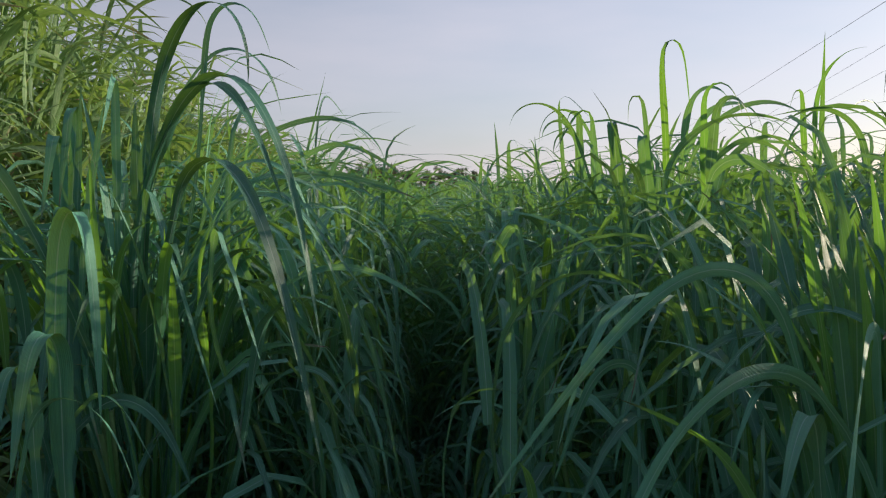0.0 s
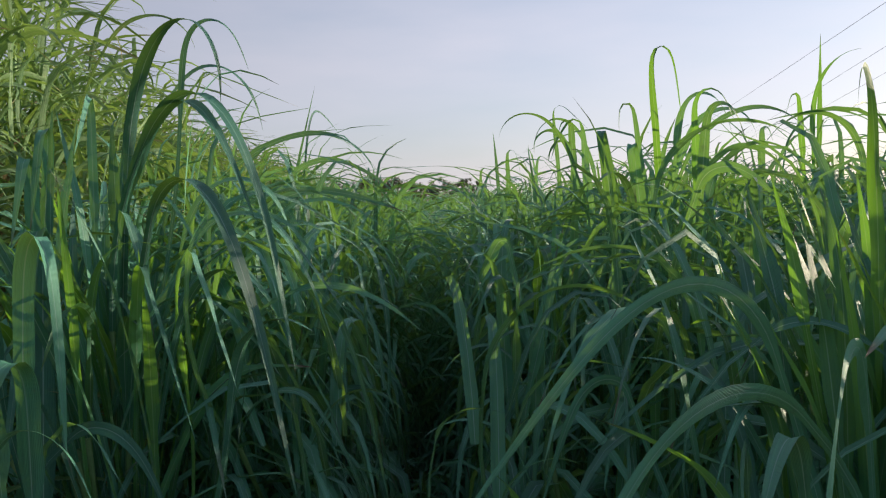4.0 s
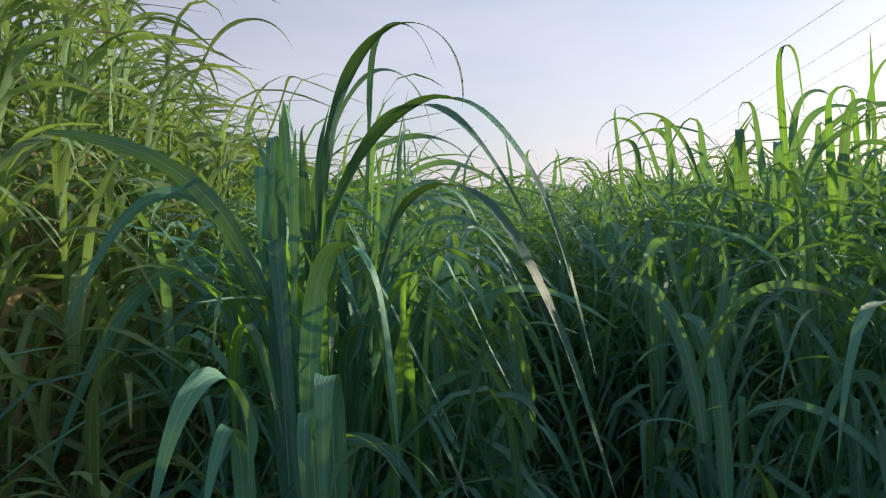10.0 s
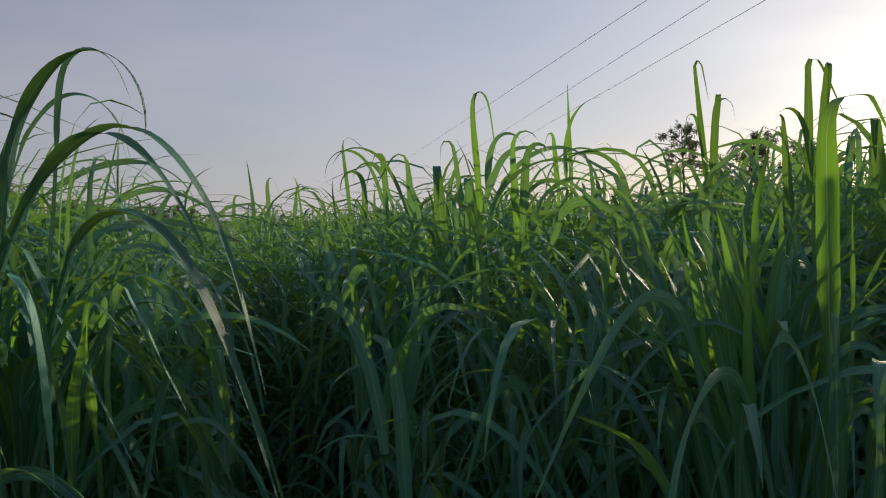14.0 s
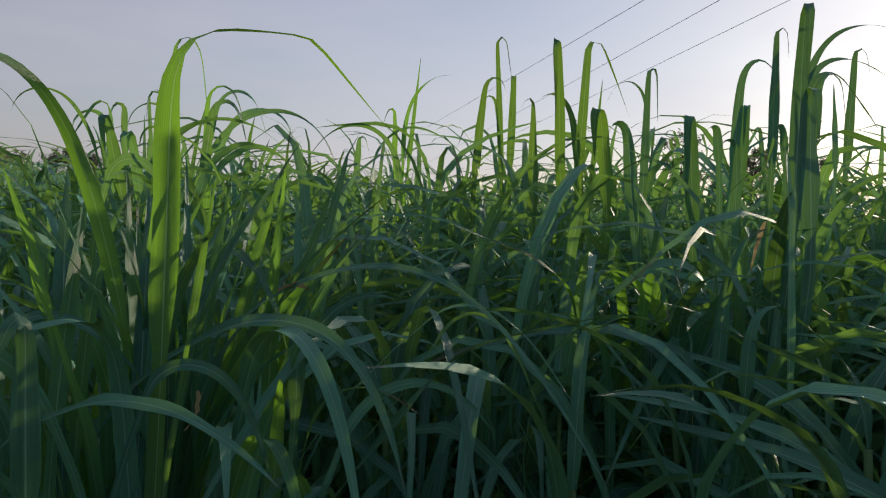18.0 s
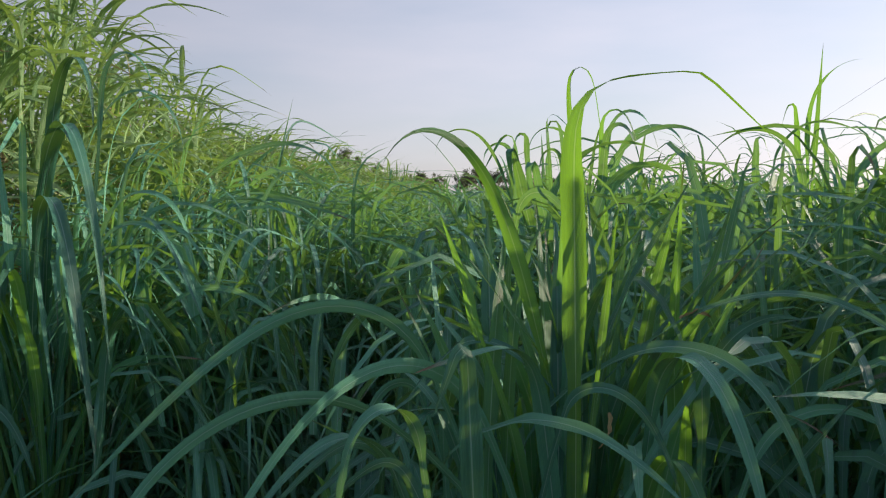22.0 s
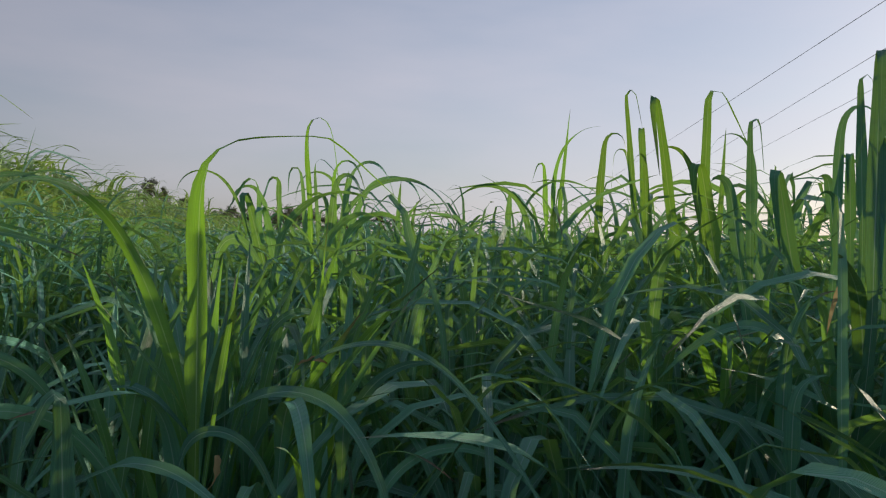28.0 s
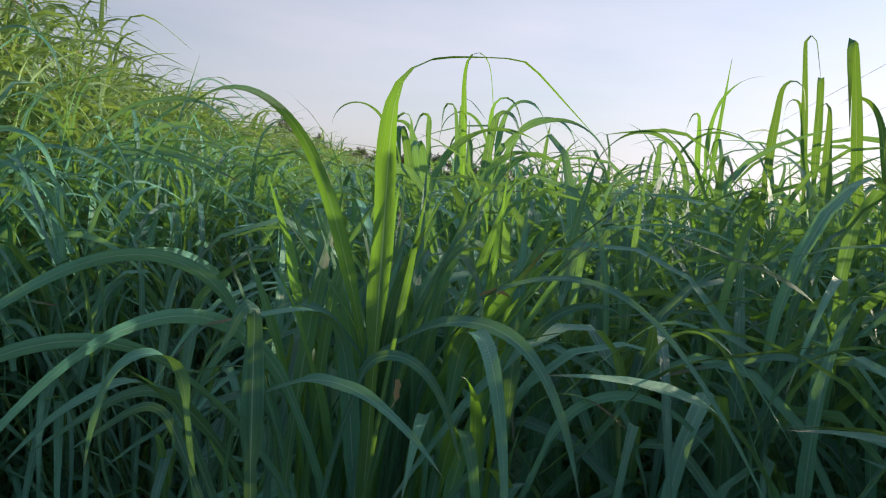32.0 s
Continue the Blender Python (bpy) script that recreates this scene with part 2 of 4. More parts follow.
def blades_mesh(name, packs, mats):
    """One mesh out of packs of blades: (vertices, material index)."""
    co, quads, uvs, mi, n0 = [], [], [], [], 0
    for verts, k in packs:
        n, r = verts.shape[:2]
        grid = np.arange(n * r * 3).reshape(n, r, 3) + n0
        q = np.stack([grid[:, :-1, :-1], grid[:, :-1, 1:], grid[:, 1:, 1:], grid[:, 1:, :-1]], -1).reshape(-1, 4)
        uu, vv = np.broadcast_to(np.array([0, 0.5, 1.0]), (n, r, 3)), np.broadcast_to(np.linspace(0, 1, r)[None, :, None], (n, r, 3))
        quads.append(q), co.append(verts.reshape(-1, 3)), uvs.append(np.stack([uu, vv], -1).reshape(-1, 2)), mi.append(np.full(len(q), k))
        n0 += n * r * 3
    co, quads, uvs, mi = map(np.concatenate, (co, quads, uvs, mi))
    me = bpy.data.meshes.new(name)
    me.vertices.add(len(co)), me.loops.add(quads.size), me.polygons.add(len(quads))
    me.vertices.foreach_set("co", co.ravel().astype(np.float32))
    me.loops.foreach_set("vertex_index", quads.ravel().astype(np.int32))
    me.polygons.foreach_set("loop_start", (np.arange(len(quads)) * 4).astype(np.int32))
    me.polygons.foreach_set("material_index", mi.astype(np.int32))
    me.update(calc_edges=True)
    me.uv_layers.new(name="UVMap").data.foreach_set("uv", uvs[quads.ravel()].ravel().astype(np.float32))
    me.polygons.foreach_set("use_smooth", np.ones(len(quads), bool))
    for m in mats:
        me.materials.append(m)
    me.validate()
    return me


def tube(pts, radii, sides=7):
    """bmesh of a tapering tube along a few points."""
    bm = bmesh.new()
    rings = []
    for i, p in enumerate(pts):
        d = (Vector(pts[min(i + 1, len(pts) - 1)]) - Vector(pts[max(i - 1, 0)])).normalized()
        q = d.to_track_quat("Z", "X")
        rings.append([bm.verts.new(Vector(p) + q @ Vector((math.cos(a) * radii[i], math.sin(a) * radii[i], 0))) for a in (2 * math.pi * j / sides for j in range(sides))])
    for a, b in zip(rings, rings[1:]):
        for j in range(sides):
            bm.faces.new((a[j], a[(j + 1) % sides], b[(j + 1) % sides], b[j])).smooth = True
    bm.faces.new(rings[0][::-1]), bm.faces.new(rings[-1])
    return bm


def part(name, bm, material, parent, label=""):
    me = bm
    if isinstance(bm, bmesh.types.BMesh):
        me = bpy.data.meshes.new(name)
        bm.to_mesh(me)
        bm.free()
        me.materials.append(material)
    ob = new(name, me)
    ob.parent = parent
    return tagged(ob, label)


# ---- ground ----
bm = bmesh.new()
rings_r = [0.0, 0.7, 1.4, 2.2, 3.2, 4.5, 6, 8, 11, 15, 21, 30, 45, 70, 120, 220, 420, 800]
prev = None
for r in rings_r:
    row = []
    for j in range(48):
        a = 2 * math.pi * j / 48
        x, y = r * math.sin(a), r * math.cos(a)
        row.append(bm.verts.new((x, y, 0.05 * noise.noise((x * 0.9, y * 0.9, 0)) + 0.03 * noise.noise((x * 3, y * 3, 2)))))
        if r == 0:
            break
    if prev:
        for j in range(48):
            k = (j + 1) % 48
            if len(prev) == 1:
                bm.faces.new((prev[0], row[k], row[j])).smooth = True
            else:
                bm.faces.new((prev[j], prev[k], row[k], row[j])).smooth = True
    prev = row
me = bpy.data.meshes.new("ground")
bm.to_mesh(me)
bm.free()
me.materials.append(SOIL)
tagged(new("ground", me), "brown damp field soil under the grass, reaching the horizon", "ground", kind="structure")

# ---- stuff: the field's grass ----
rng = np.random.default_rng(7)
WALK_A, WALK_B = np.array((-0.6, 0.28)), np.array((1.1, 0.22))


def clear_of_walk(verts, gap=0.62):
    """Which blades keep off the line along which the camera is carried."""
    p = verts.reshape(len(verts), -1, 3)
    d = WALK_B - WALK_A
    f = np.clip(((p[..., :2] - WALK_A) @ d) / (d @ d), 0, 1)
    off = np.linalg.norm(p[..., :2] - (WALK_A + f[..., None] * d), axis=-1)
    return ((off > gap + 0.5 * np.clip(p[..., 2] - 1.1, 0, 0.5)) | (p[..., 2] < 0.9)).all(1)


def below_top(verts, steep=0.135):
    """Which blades stay below the field's top, which is low round the trodden spot and rises away from it."""
    p = verts.reshape(len(verts), -1, 3)
    top = 1.47 + steep * np.hypot(p[..., 0] - 0.3, p[..., 1] - 0.25) - 0.30 * np.exp(-((p[..., 0] - furrow(p[..., 1])) / 0.42) ** 2)
    return (p[..., 2] < top).all(1)


def clear_of_furrow(verts):
    """Which blades leave the dark furrow open."""
    p = verts.reshape(len(verts), -1, 3)
    inside = (np.abs(p[..., 0] - furrow(p[..., 1])) < 0.085 - 0.012 * p[..., 1]) & (p[..., 1] < 3.6) & (p[..., 1] > 1.2) & (p[..., 2] > 0.62)
    return ~inside.any(1)


def shoot_blades(n, height, leaves, leaf_len, leaf_w, droop, lean=None):
    """Numbers for the blades of n shoots: index of the shoot, then what blade_arrays takes, with bases round (0, 0)."""
    height = np.broadcast_to(height, n) * rng.normal(1, 0.05, n)
    idx = np.repeat(np.arange(n), leaves)
    k = np.tile(np.arange(leaves), n) / (leaves - 1)
    m = len(idx)
    az = rng.uniform(0, 360, n)[idx] + 180 * (np.tile(np.arange(leaves), n) % 2) + rng.normal(0, 30, m)
    z = height[idx] * (0.30 + 0.42 * k + rng.normal(0, 0.03, m))
    tilt = rng.normal(0, 0.07, (n, 2))[idx] * z[:, None]
    base = np.column_stack([tilt + rng.normal(0, 0.012, (m, 2)), z])
    erect = rng.random(m) < np.where(k > 0.6, 0.34, 0.04)
    rise = np.where(erect, rng.normal(84, 4, m), 56 + 22 * k + rng.normal(0, 8, m))
    bend = np.where(erect, rng.uniform(60, 172, m), droop * (1.15 - 0.35 * k) * rng.uniform(0.75, 1.2, m))
    knee = np.where(erect, rng.uniform(0.45, 0.8, m), rng.uniform(0.18, 0.52, m))
    soft = np.where(erect, rng.uniform(0.07, 0.14, m), rng.uniform(0.09, 0.26, m))
    length = leaf_len * rng.uniform(0.7, 1.15, m) * (1.05 - 0.25 * np.abs(k - 0.6)) * np.where(erect, 0.9, 1.0)
    width = leaf_w * rng.uniform(0.65, 1.25, m)
    if lean is not None:
        az = np.where(rng.random(m) < 0.75, lean + rng.normal(0, 38, m), az)
    return idx, k, (base, az, rise, bend, knee, soft, length, width, rng.normal(0, 40, m)), rng.normal(0, 25, m)


def shoots(xy, height, leaves, leaf_len, leaf_w, droop, rings=8, straw=0.0, lean=None):
    """Blades of many shoots standing at xy. Leaves sit up the cane in turn; low ones arch over, top ones stand."""
    idx, k, nums, sway = shoot_blades(len(xy), height, leaves, leaf_len, leaf_w, droop, lean)
    v = blade_arrays(*nums, rings, 0.25, sway)
    v[..., :2] += xy[idx][:, None, None, :]
    ok = clear_of_walk(v) & clear_of_furrow(v)
    if lean is None:
        ok &= below_top(v)
    dead = (k < 0.42) & (rng.random(len(k)) < straw)
    return (v[~dead & ok], 0), (v[dead & ok], 1)


def scatter(x0, x1, y0, y1, per_m2, keep):
    n = int((x1 - x0) * (y1 - y0) * per_m2)
    p = np.column_stack([rng.uniform(x0, x1, n), rng.uniform(y0, y1, n)])
    return p[keep(p[:, 0], p[:, 1])]


def tall_edge(y):
    """Where the taller stand of grass begins, as x for each y."""
    return -1.08 - 0.15 * (y - 2.5)


def furrow(y):
    return -0.056 * (y - 2)


def hollow(x, y):
    """The trodden spot where the camera stands, and the furrow, stay free."""
    near = (x > -1.7) & (x < 1.45) & (y > -1.0) & (y < np.where(x < 0.1, 2.15, 1.8))
    return ~near & (np.abs(x - furrow(y)) > np.where(y < 8, 0.20, 0.05))


def canopy(xy):
    """Height of the grass: lower beside the furrow, higher towards the tall stand and in the hummocks."""
    x, y = xy[:, 0], xy[:, 1]
    off = x - furrow(y)
    waves = 0.11 * np.sin(1.9 * x + 0.6 * y) * np.sin(1.3 * y - 0.8 * x) + 0.07 * np.sin(0.45 * x + 1.7) * np.sin(0.37 * y)
    rise = np.where(off < 0, 0.32 * np.clip(-off / 1.0, 0, 1), 0.30 * np.clip(off / 1.1, 0, 1))
    return 1.40 + rise + waves * np.clip(np.abs(off) / 0.8, 0, 1)


short = lambda x, y: hollow(x, y) & (x > tall_edge(y) + 0.1)


def field(x0, x1, y0, y1, per_m2, keep, *rest, lift=1.0, **more):
    xy = scatter(x0, x1, y0, y1, per_m2, keep)
    return shoots(xy, canopy(xy) * lift, *rest, **more)


packs = []
packs += field(0.3, 7, 2.4, 9, 1.6, short, 8, 0.92, 0.031, 135, 10, lift=1.03)
packs += field(-4, 16, 7, 20, 0.5, short, 7, 0.95, 0.034, 120, 8, lift=1.15)
packs += field(-3, 6, 1.75, 7, 32, lambda x, y: short(x, y) & (x < 1.4 + 0.9 * y), 10, 0.94, 0.027, 158, 9, lift=0.95)
packs += field(-5, 14, 7, 16, 11, short, 9, 0.92, 0.028, 145, 7, lift=0.96)
packs += field(-10, 32, 20, 70, 0.12, lambda x, y: short(x, y) & (x < y), 7, 1.1, 0.07, 115, 6, lift=1.18)
packs += field(-9, 30, 16, 34, 2.6, lambda x, y: short(x, y) & (x < y), 7, 0.88, 0.05, 115, 6)
packs += field(-14, 55, 34, 75, 0.8, lambda x, y: short(x, y) & (x < y), 6, 0.98, 0.09, 115, 5)
packs += field(1.5, 8, -2.5, 3.5, 16, short, 10, 0.76, 0.024, 130, 7)
# taller grass added out of view, sunward, to cast shade on the near clumps
packs += field(2.4, 9, 0.6, 6, 8, lambda x, y: (x > 1.12 * y) & (x < 4.5 * y), 9, 0.9, 0.030, 130, 7, lift=1.36)
packs += field(1.8, 7, 2.4, 7, 9, lambda x, y: (x > 0.68 * y) & (x < 1.2 * y) & (x * x + y * y > 12.5), 9, 0.9, 0.030, 135, 8, lift=1.30)
packs += field(1.3, 3.3, 2.9, 5.6, 11, lambda x, y: (x > 0.4 * y) & (x < 0.75 * y), 9, 0.85, 0.028, 135, 9, lift=1.20)
sunk = scatter(-0.7, 0.35, 1.3, 7.0, 60, lambda x, y: np.abs(x - furrow(y)) < 0.30)
packs += shoots(sunk, 0.62, 8, 0.46, 0.016, 140, 7)
for side, lean, near in ((-1, 80, 0.09), (1, 282, 0.11)):      # the two banks of the furrow
    bank = scatter(-1.6, 1.2, 2.15, 5.5, 34, lambda x, y: ((x - furrow(y)) * side > near) & ((x - furrow(y)) * side < 0.95))
    off = (bank[:, 0] - furrow(bank[:, 1])) * side
    packs += shoots(bank, (1.62 if side < 0 else 1.55) + (0.24 if side < 0 else 0.10) * np.clip((off - near) / 0.2, 0, 1), 11, 0.74, 0.017, 152, 10, 0.0, lean)
low = scatter(-2.0, 1.9, 0.9, 2.3, 20, lambda x, y: (np.abs(x - furrow(y)) > 0.30) & (x > tall_edge(y) - 0.4))
packs += shoots(low, 0.98, 9, 0.52, 0.02, 150)
packs += field(-6, 6, -5, -1.1, 3.0, short, 7, 0.75, 0.03, 120, 6)
tagged(new("field_grass", blades_mesh("field_grass", [p for p in packs if len(p[0])], (LEAF, STRAW))), "dense green fodder grass with arching blades covering the field", "grass", kind="stuff")

def stand_top(xy):
    """Height of the tall stand: lower along its edge, higher inside."""
    x, y = xy[:, 0], xy[:, 1]
    inside = np.clip((tall_edge(y) - x - 0.1) / 0.6, 0, 1)
    return 2.28 + 0.40 * inside + 0.95 * inside * np.exp(-((y - 4.1) / 1.2) ** 2) - 0.7 * (1 - inside) * np.clip((3.4 - y) / 1.0, 0, 1)


packs = []
deepen = lambda x, y: (x < tall_edge(y)) & (x > tall_edge(y) - 1.7) & (y > 2.15)
edge = scatter(-5, -0.5, 1.5, 9, 42, deepen)
packs += shoots(edge, stand_top(edge) - 0.05, 13, 0.66, 0.027, 132, 9, 0.48, 75)
skirt = scatter(-2.9, -1.05, 1.75, 3.6, 34, lambda x, y: x < tall_edge(y) - 0.05)      # shorter shoots at its foot
packs += shoots(skirt, 1.25 + 0.35 * np.clip((skirt[:, 1] - 1.7) / 1.2, 0, 1), 11, 0.60, 0.022, 140, 9, 0.25, 78)
packs += shoots(scatter(-8, -1.5, 9, 24, 11, deepen), 2.5, 12, 0.82, 0.030, 148, 7, 0.35, 75)
packs += shoots(scatter(-18, -3, 24, 60, 3, deepen), 2.5, 9, 0.95, 0.05, 140, 6, 0.1, 75)
packs += shoots(scatter(-9, -2.2, -2, 9, 5, lambda x, y: x < tall_edge(y) - 1.6), 2.6, 8, 0.85, 0.03, 140, 7, 0.1, 80)
tagged(new("tall_grass_stand", blades_mesh("tall_grass_stand", [p for p in packs if len(p[0])], (LEAF_TALL, STRAW))), "taller yellowing stand of fodder grass with dry drooping lower blades", "grass", kind="stuff")

# ---- wires ----
for start, end in (((13.4, 22.7, 8.0), (18.7, 59.0, 8.0)), ((15.3, 22.0, 8.0), (22.5, 56.5, 8.0)), ((16.9, 21.0, 8.0), (24.6, 54.5, 8.0))):
    a, b = Vector(start), Vector(end)
    pts = [a + (b - a) * (-1.6 + 0.3 * i) for i in range(17)]
    bm = tube(pts, [0.010] * len(pts), 6)
    me = bpy.data.meshes.new("power_line")
    bm.to_mesh(me)
    bm.free()
    me.materials.append(WIRE)
    tagged(new("power_line", me), "thin grey overhead power line crossing the evening sky", "power line", "overhead power lines")

# ---- far trees ----


def far_tree(azimuth, elevation, distance, crown_width, crown_share, seed):
    """A tree whose top stands at that elevation; crown_share of its height is crown."""
    r = random.Random(seed)
    x, y = 0.3 + distance * math.sin(radians(azimuth)), 0.25 + distance * math.cos(radians(azimuth))
    h = 1.56 + distance * math.tan(radians(elevation))
    tree = tagged(new("tree"), "distant tree with an open uneven crown, its foliage paled as by haze", "tree", "trees on the horizon")
    tree.location = (x, y, 0)
    bend = [r.uniform(-0.04, 0.04) * h for _ in range(2)]
    spine_pts = [(bend[0] * f * f, bend[1] * f * f, h * 0.93 * f) for f in (0, 0.2, 0.4, 0.6, 0.8, 1)]
    part("trunk", tube(spine_pts, [0.035 * h * (1 - 0.85 * f) / 2 + 0.01 for f in (0, 0.2, 0.4, 0.6, 0.8, 1)], 8), BARK, tree)
    heads = []
    for i in range(7):
        f = 1 - crown_share + crown_share * (0.1 + 0.75 * i / 6)
        a = i * 2.4 + r.uniform(-0.5, 0.5)
        reach = crown_width / 2 * r.uniform(0.55, 1.0) * (1.15 - abs(f - (1 - crown_share * 0.5)) / crown_share)
        base = Vector((bend[0] * f * f, bend[1] * f * f, h * f * 0.93))
        tip = base + Vector((math.sin(a) * reach, math.cos(a) * reach, 0.35 * reach + 0.04 * h))
        mid = base.lerp(tip, 0.5) + Vector((0, 0, 0.1 * reach))
        part("limb", tube([base, mid, tip], [0.008 * h, 0.006 * h, 0.002 * h], 5), BARK, tree)
        heads += [tip, mid]
    heads.append(Vector((bend[0], bend[1], h * 0.95)))
    g = np.random.default_rng(seed)
    packs = []
    for c in heads:
        for _ in range(3):
            o = np.array(c) + g.normal(0, crown_width * 0.13, 3)
            n = 60
            base = o + g.normal(0, crown_width * 0.05, (n, 3))
            packs.append((blade_arrays(base, g.uniform(0, 360, n), g.uniform(-60, 60, n), g.uniform(10, 60, n), np.full(n, 0.5), np.full(n, 0.2), g.uniform(0.2, 0.42, n) * (0.4 + 0.2 * crown_width), g.uniform(0.06, 0.11, n) * (0.4 + 0.25 * crown_width), g.normal(0, 50, n), 4), 0))
    part("crown", blades_mesh("crown", packs, (TREE_LEAF_HAZED,)), None, tree)
    return tree


for i, row in enumerate(((-16.1, 3.05, 95, 2.2, 0.5), (-15.1, 2.6, 97, 1.8, 0.5), (-13.85, 2.1, 98, 1.7, 0.55), (-11.9, 1.15, 105, 2.4, 0.7), (-10.9, 1.42, 104, 2.6, 0.7), (-9.6, 1.05, 106, 2.4, 0.7), (-7.6, 1.3, 110, 4.0, 0.7),
                         (-5.75, 1.15, 115, 4.4, 0.75), (-4.3, 0.9, 118, 3.0, 0.75), (-3.05, 1.0, 116, 3.2, 0.75), (-1.8, 1.05, 118, 2.4, 0.75), (-0.8, 1.3, 117, 2.0, 0.7), (0.2, 1.05, 119, 2.2, 0.75))):
    far_tree(*row, seed=20 + i)
for i, row in enumerate(((33.3, 5.8, 90, 3.6, 0.5), (37.7, 4.8, 92, 4.2, 0.55), (40.6, 4.4, 95, 4.4, 0.55), (35.6, 3.6, 96, 3.4, 0.65))):
    far_tree(*row, seed=60 + i)

# ---- grass shoots near the walk, each a thing with its blades ----


def cane(base, top, radius=0.008):
    """A slim jointed cane from the ground to a shoot's top."""
    pts, rad = [], []
    for i in range(8):
        f = i / 7
        pts.append((base[0] + (top[0] - base[0]) * f ** 1.6, base[1] + (top[1] - base[1]) * f ** 1.6, base[2] + (top[2] - base[2]) * f))
        rad.append(radius * (1.15 - 0.5 * f) * (1.18 if i % 2 else 1.0))
    return tube(pts, rad, 6)


def shoot_model(height, leaves, leaf_len, leaf_w, droop, mats=(LEAF, STRAW), straw=0.0, lean=None):
    idx, k, nums, sway = shoot_blades(1, height, leaves, leaf_len, leaf_w, droop, lean)
    verts = blade_arrays(*nums, 10, 0.26, sway)
    shoot = tagged(new("grass_shoot"), "green fodder grass shoot with long arching blades", "grass shoot", "grass shoots near the path")
    part("cane", cane((0, 0, 0), nums[0][-1]), STEM, shoot)
    for i in range(leaves):
        dry = k[i] < 0.4 and rng.random() < straw
        part("blade", blades_mesh("blade", [(verts[i:i + 1], 0)], (mats[1] if dry else mats[0],)), None, shoot, "dry straw-coloured blade" if dry else "")
    return shoot, verts


def plant(models, xy, low=0.92, high=1.1, tall=False):
    """Copies of the models at the places given; the first use of a model moves it there."""
    used = set()
    for i, (x, y) in enumerate(xy):
        j = int(rng.integers(len(models)))
        ob, verts = models[j]
        for _ in range(12):
            turn, size = rng.uniform(0, 360), rng.uniform(low, high) if j in used else 1.0
            m = pose(x, y, 0, rng.normal(0, 3), rng.normal(0, 3), turn) @ Matrix.Scale(size, 4)
            c, s = math.cos(radians(turn)), math.sin(radians(turn))
            w = verts * size
            w = np.stack([w[..., 0] * c - w[..., 1] * s + x, w[..., 0] * s + w[..., 1] * c + y, w[..., 2]], -1)
            if clear_of_walk(w).all() and clear_of_furrow(w).all() and (tall or below_top(w).all()):
                if j in used:
                    copy_thing(ob, m)
                else:
                    used.add(j)
                    ob.matrix_basis = m
                break


def spread(n, keep, x0, x1, y0, y1, gap):
    """n places that keep a little apart."""
    out = []
    for _ in range(n * 60):
        p = np.array((rng.uniform(x0, x1), rng.uniform(y0, y1)))
        if bool(keep(p[:1], p[1:])[0]) and all(np.hypot(*(p - q)) > gap for q in out):
            out.append(p)
            if len(out) == n:
                break
    return out


models = [shoot_model(h, 10, l, w, d) for h, l, w, d in ((1.56, 0.78, 0.027, 135), (1.50, 0.84, 0.025, 145), (1.62, 0.74, 0.029, 128), (1.52, 0.86, 0.024, 140), (1.44, 0.80, 0.028, 148), (1.60, 0.72, 0.022, 125), (1.52, 0.80, 0.030, 138), (1.56, 0.84, 0.026, 142))]
plant(models, spread(125, lambda x, y: short(x, y) & (x > furrow(y)) & (x < 0.9 + 0.75 * y), 0.1, 4.6, 1.75, 5.0, 0.15))
plant(models, spread(60, lambda x, y: short(x, y) & (x < furrow(y)), -1.6, 0.1, 2.1, 5.2, 0.13), 1.0, 1.1)
broad_models = [shoot_model(h, 9, l, w, d, (LEAF_SHADED, STRAW)) for h, l, w, d in ((1.62, 0.56, 0.044, 95), (1.56, 0.60, 0.040, 110), (1.70, 0.52, 0.046, 80), (1.60, 0.58, 0.038, 120))]
for ob, _ in broad_models:
    tagged(ob, "fodder grass shoot with broad upright blades in a shaded green", group="broad-bladed shoots on the sunward side")
plant(broad_models, spread(50, lambda x, y: (y < 1.2 + 0.62 * (x - 0.6)) & (x > 1.35) & (y > 0.55 * x), 1.3, 2.9, 0.9, 2.6, 0.14), 0.90, 1.02)
low_models = [shoot_model(h, 9, l, w, d) for h, l, w, d in ((1.02, 0.56, 0.025, 150), (0.96, 0.60, 0.023, 155), (1.06, 0.52, 0.027, 148))]
plant(low_models, spread(34, lambda x, y: (y > 1.15 - 0.25 * np.abs(x - 0.2)) & (np.abs(x - furrow(y)) > 0.36), -1.3, 1.7, 1.0, 1.8, 0.14), 0.9, 1.05)
tall_models = [shoot_model(h, 14, l, w, d, (LEAF_TALL, STRAW), 0.7) for h, l, w, d in ((2.36, 0.68, 0.029, 140), (2.30, 0.72, 0.027, 150), (2.42, 0.64, 0.031, 130))]
for ob, _ in tall_models:
    tagged(ob, "tall yellowing fodder grass shoot with drooping half-dry blades", group="tall shoots at the stand's edge")
plant(tall_models, spread(46, lambda x, y: (x < tall_edge(y) + 0.05) & (x > tall_edge(y) - 0.3), -2.2, -0.6, 3.3, 7.0, 0.12), 0.88, 0.98, True)

# ---- the clumps nearest to the walk, blade by blade ----


GROWS = {}


def clump(label, x, y, name="grass_clump", leaf=LEAF):
    ob = tagged(new(name), label, "grass clump", "large grass clumps near the path")
    GROWS[ob.name] = leaf
    ob.location = (x, y, 0)
    return ob


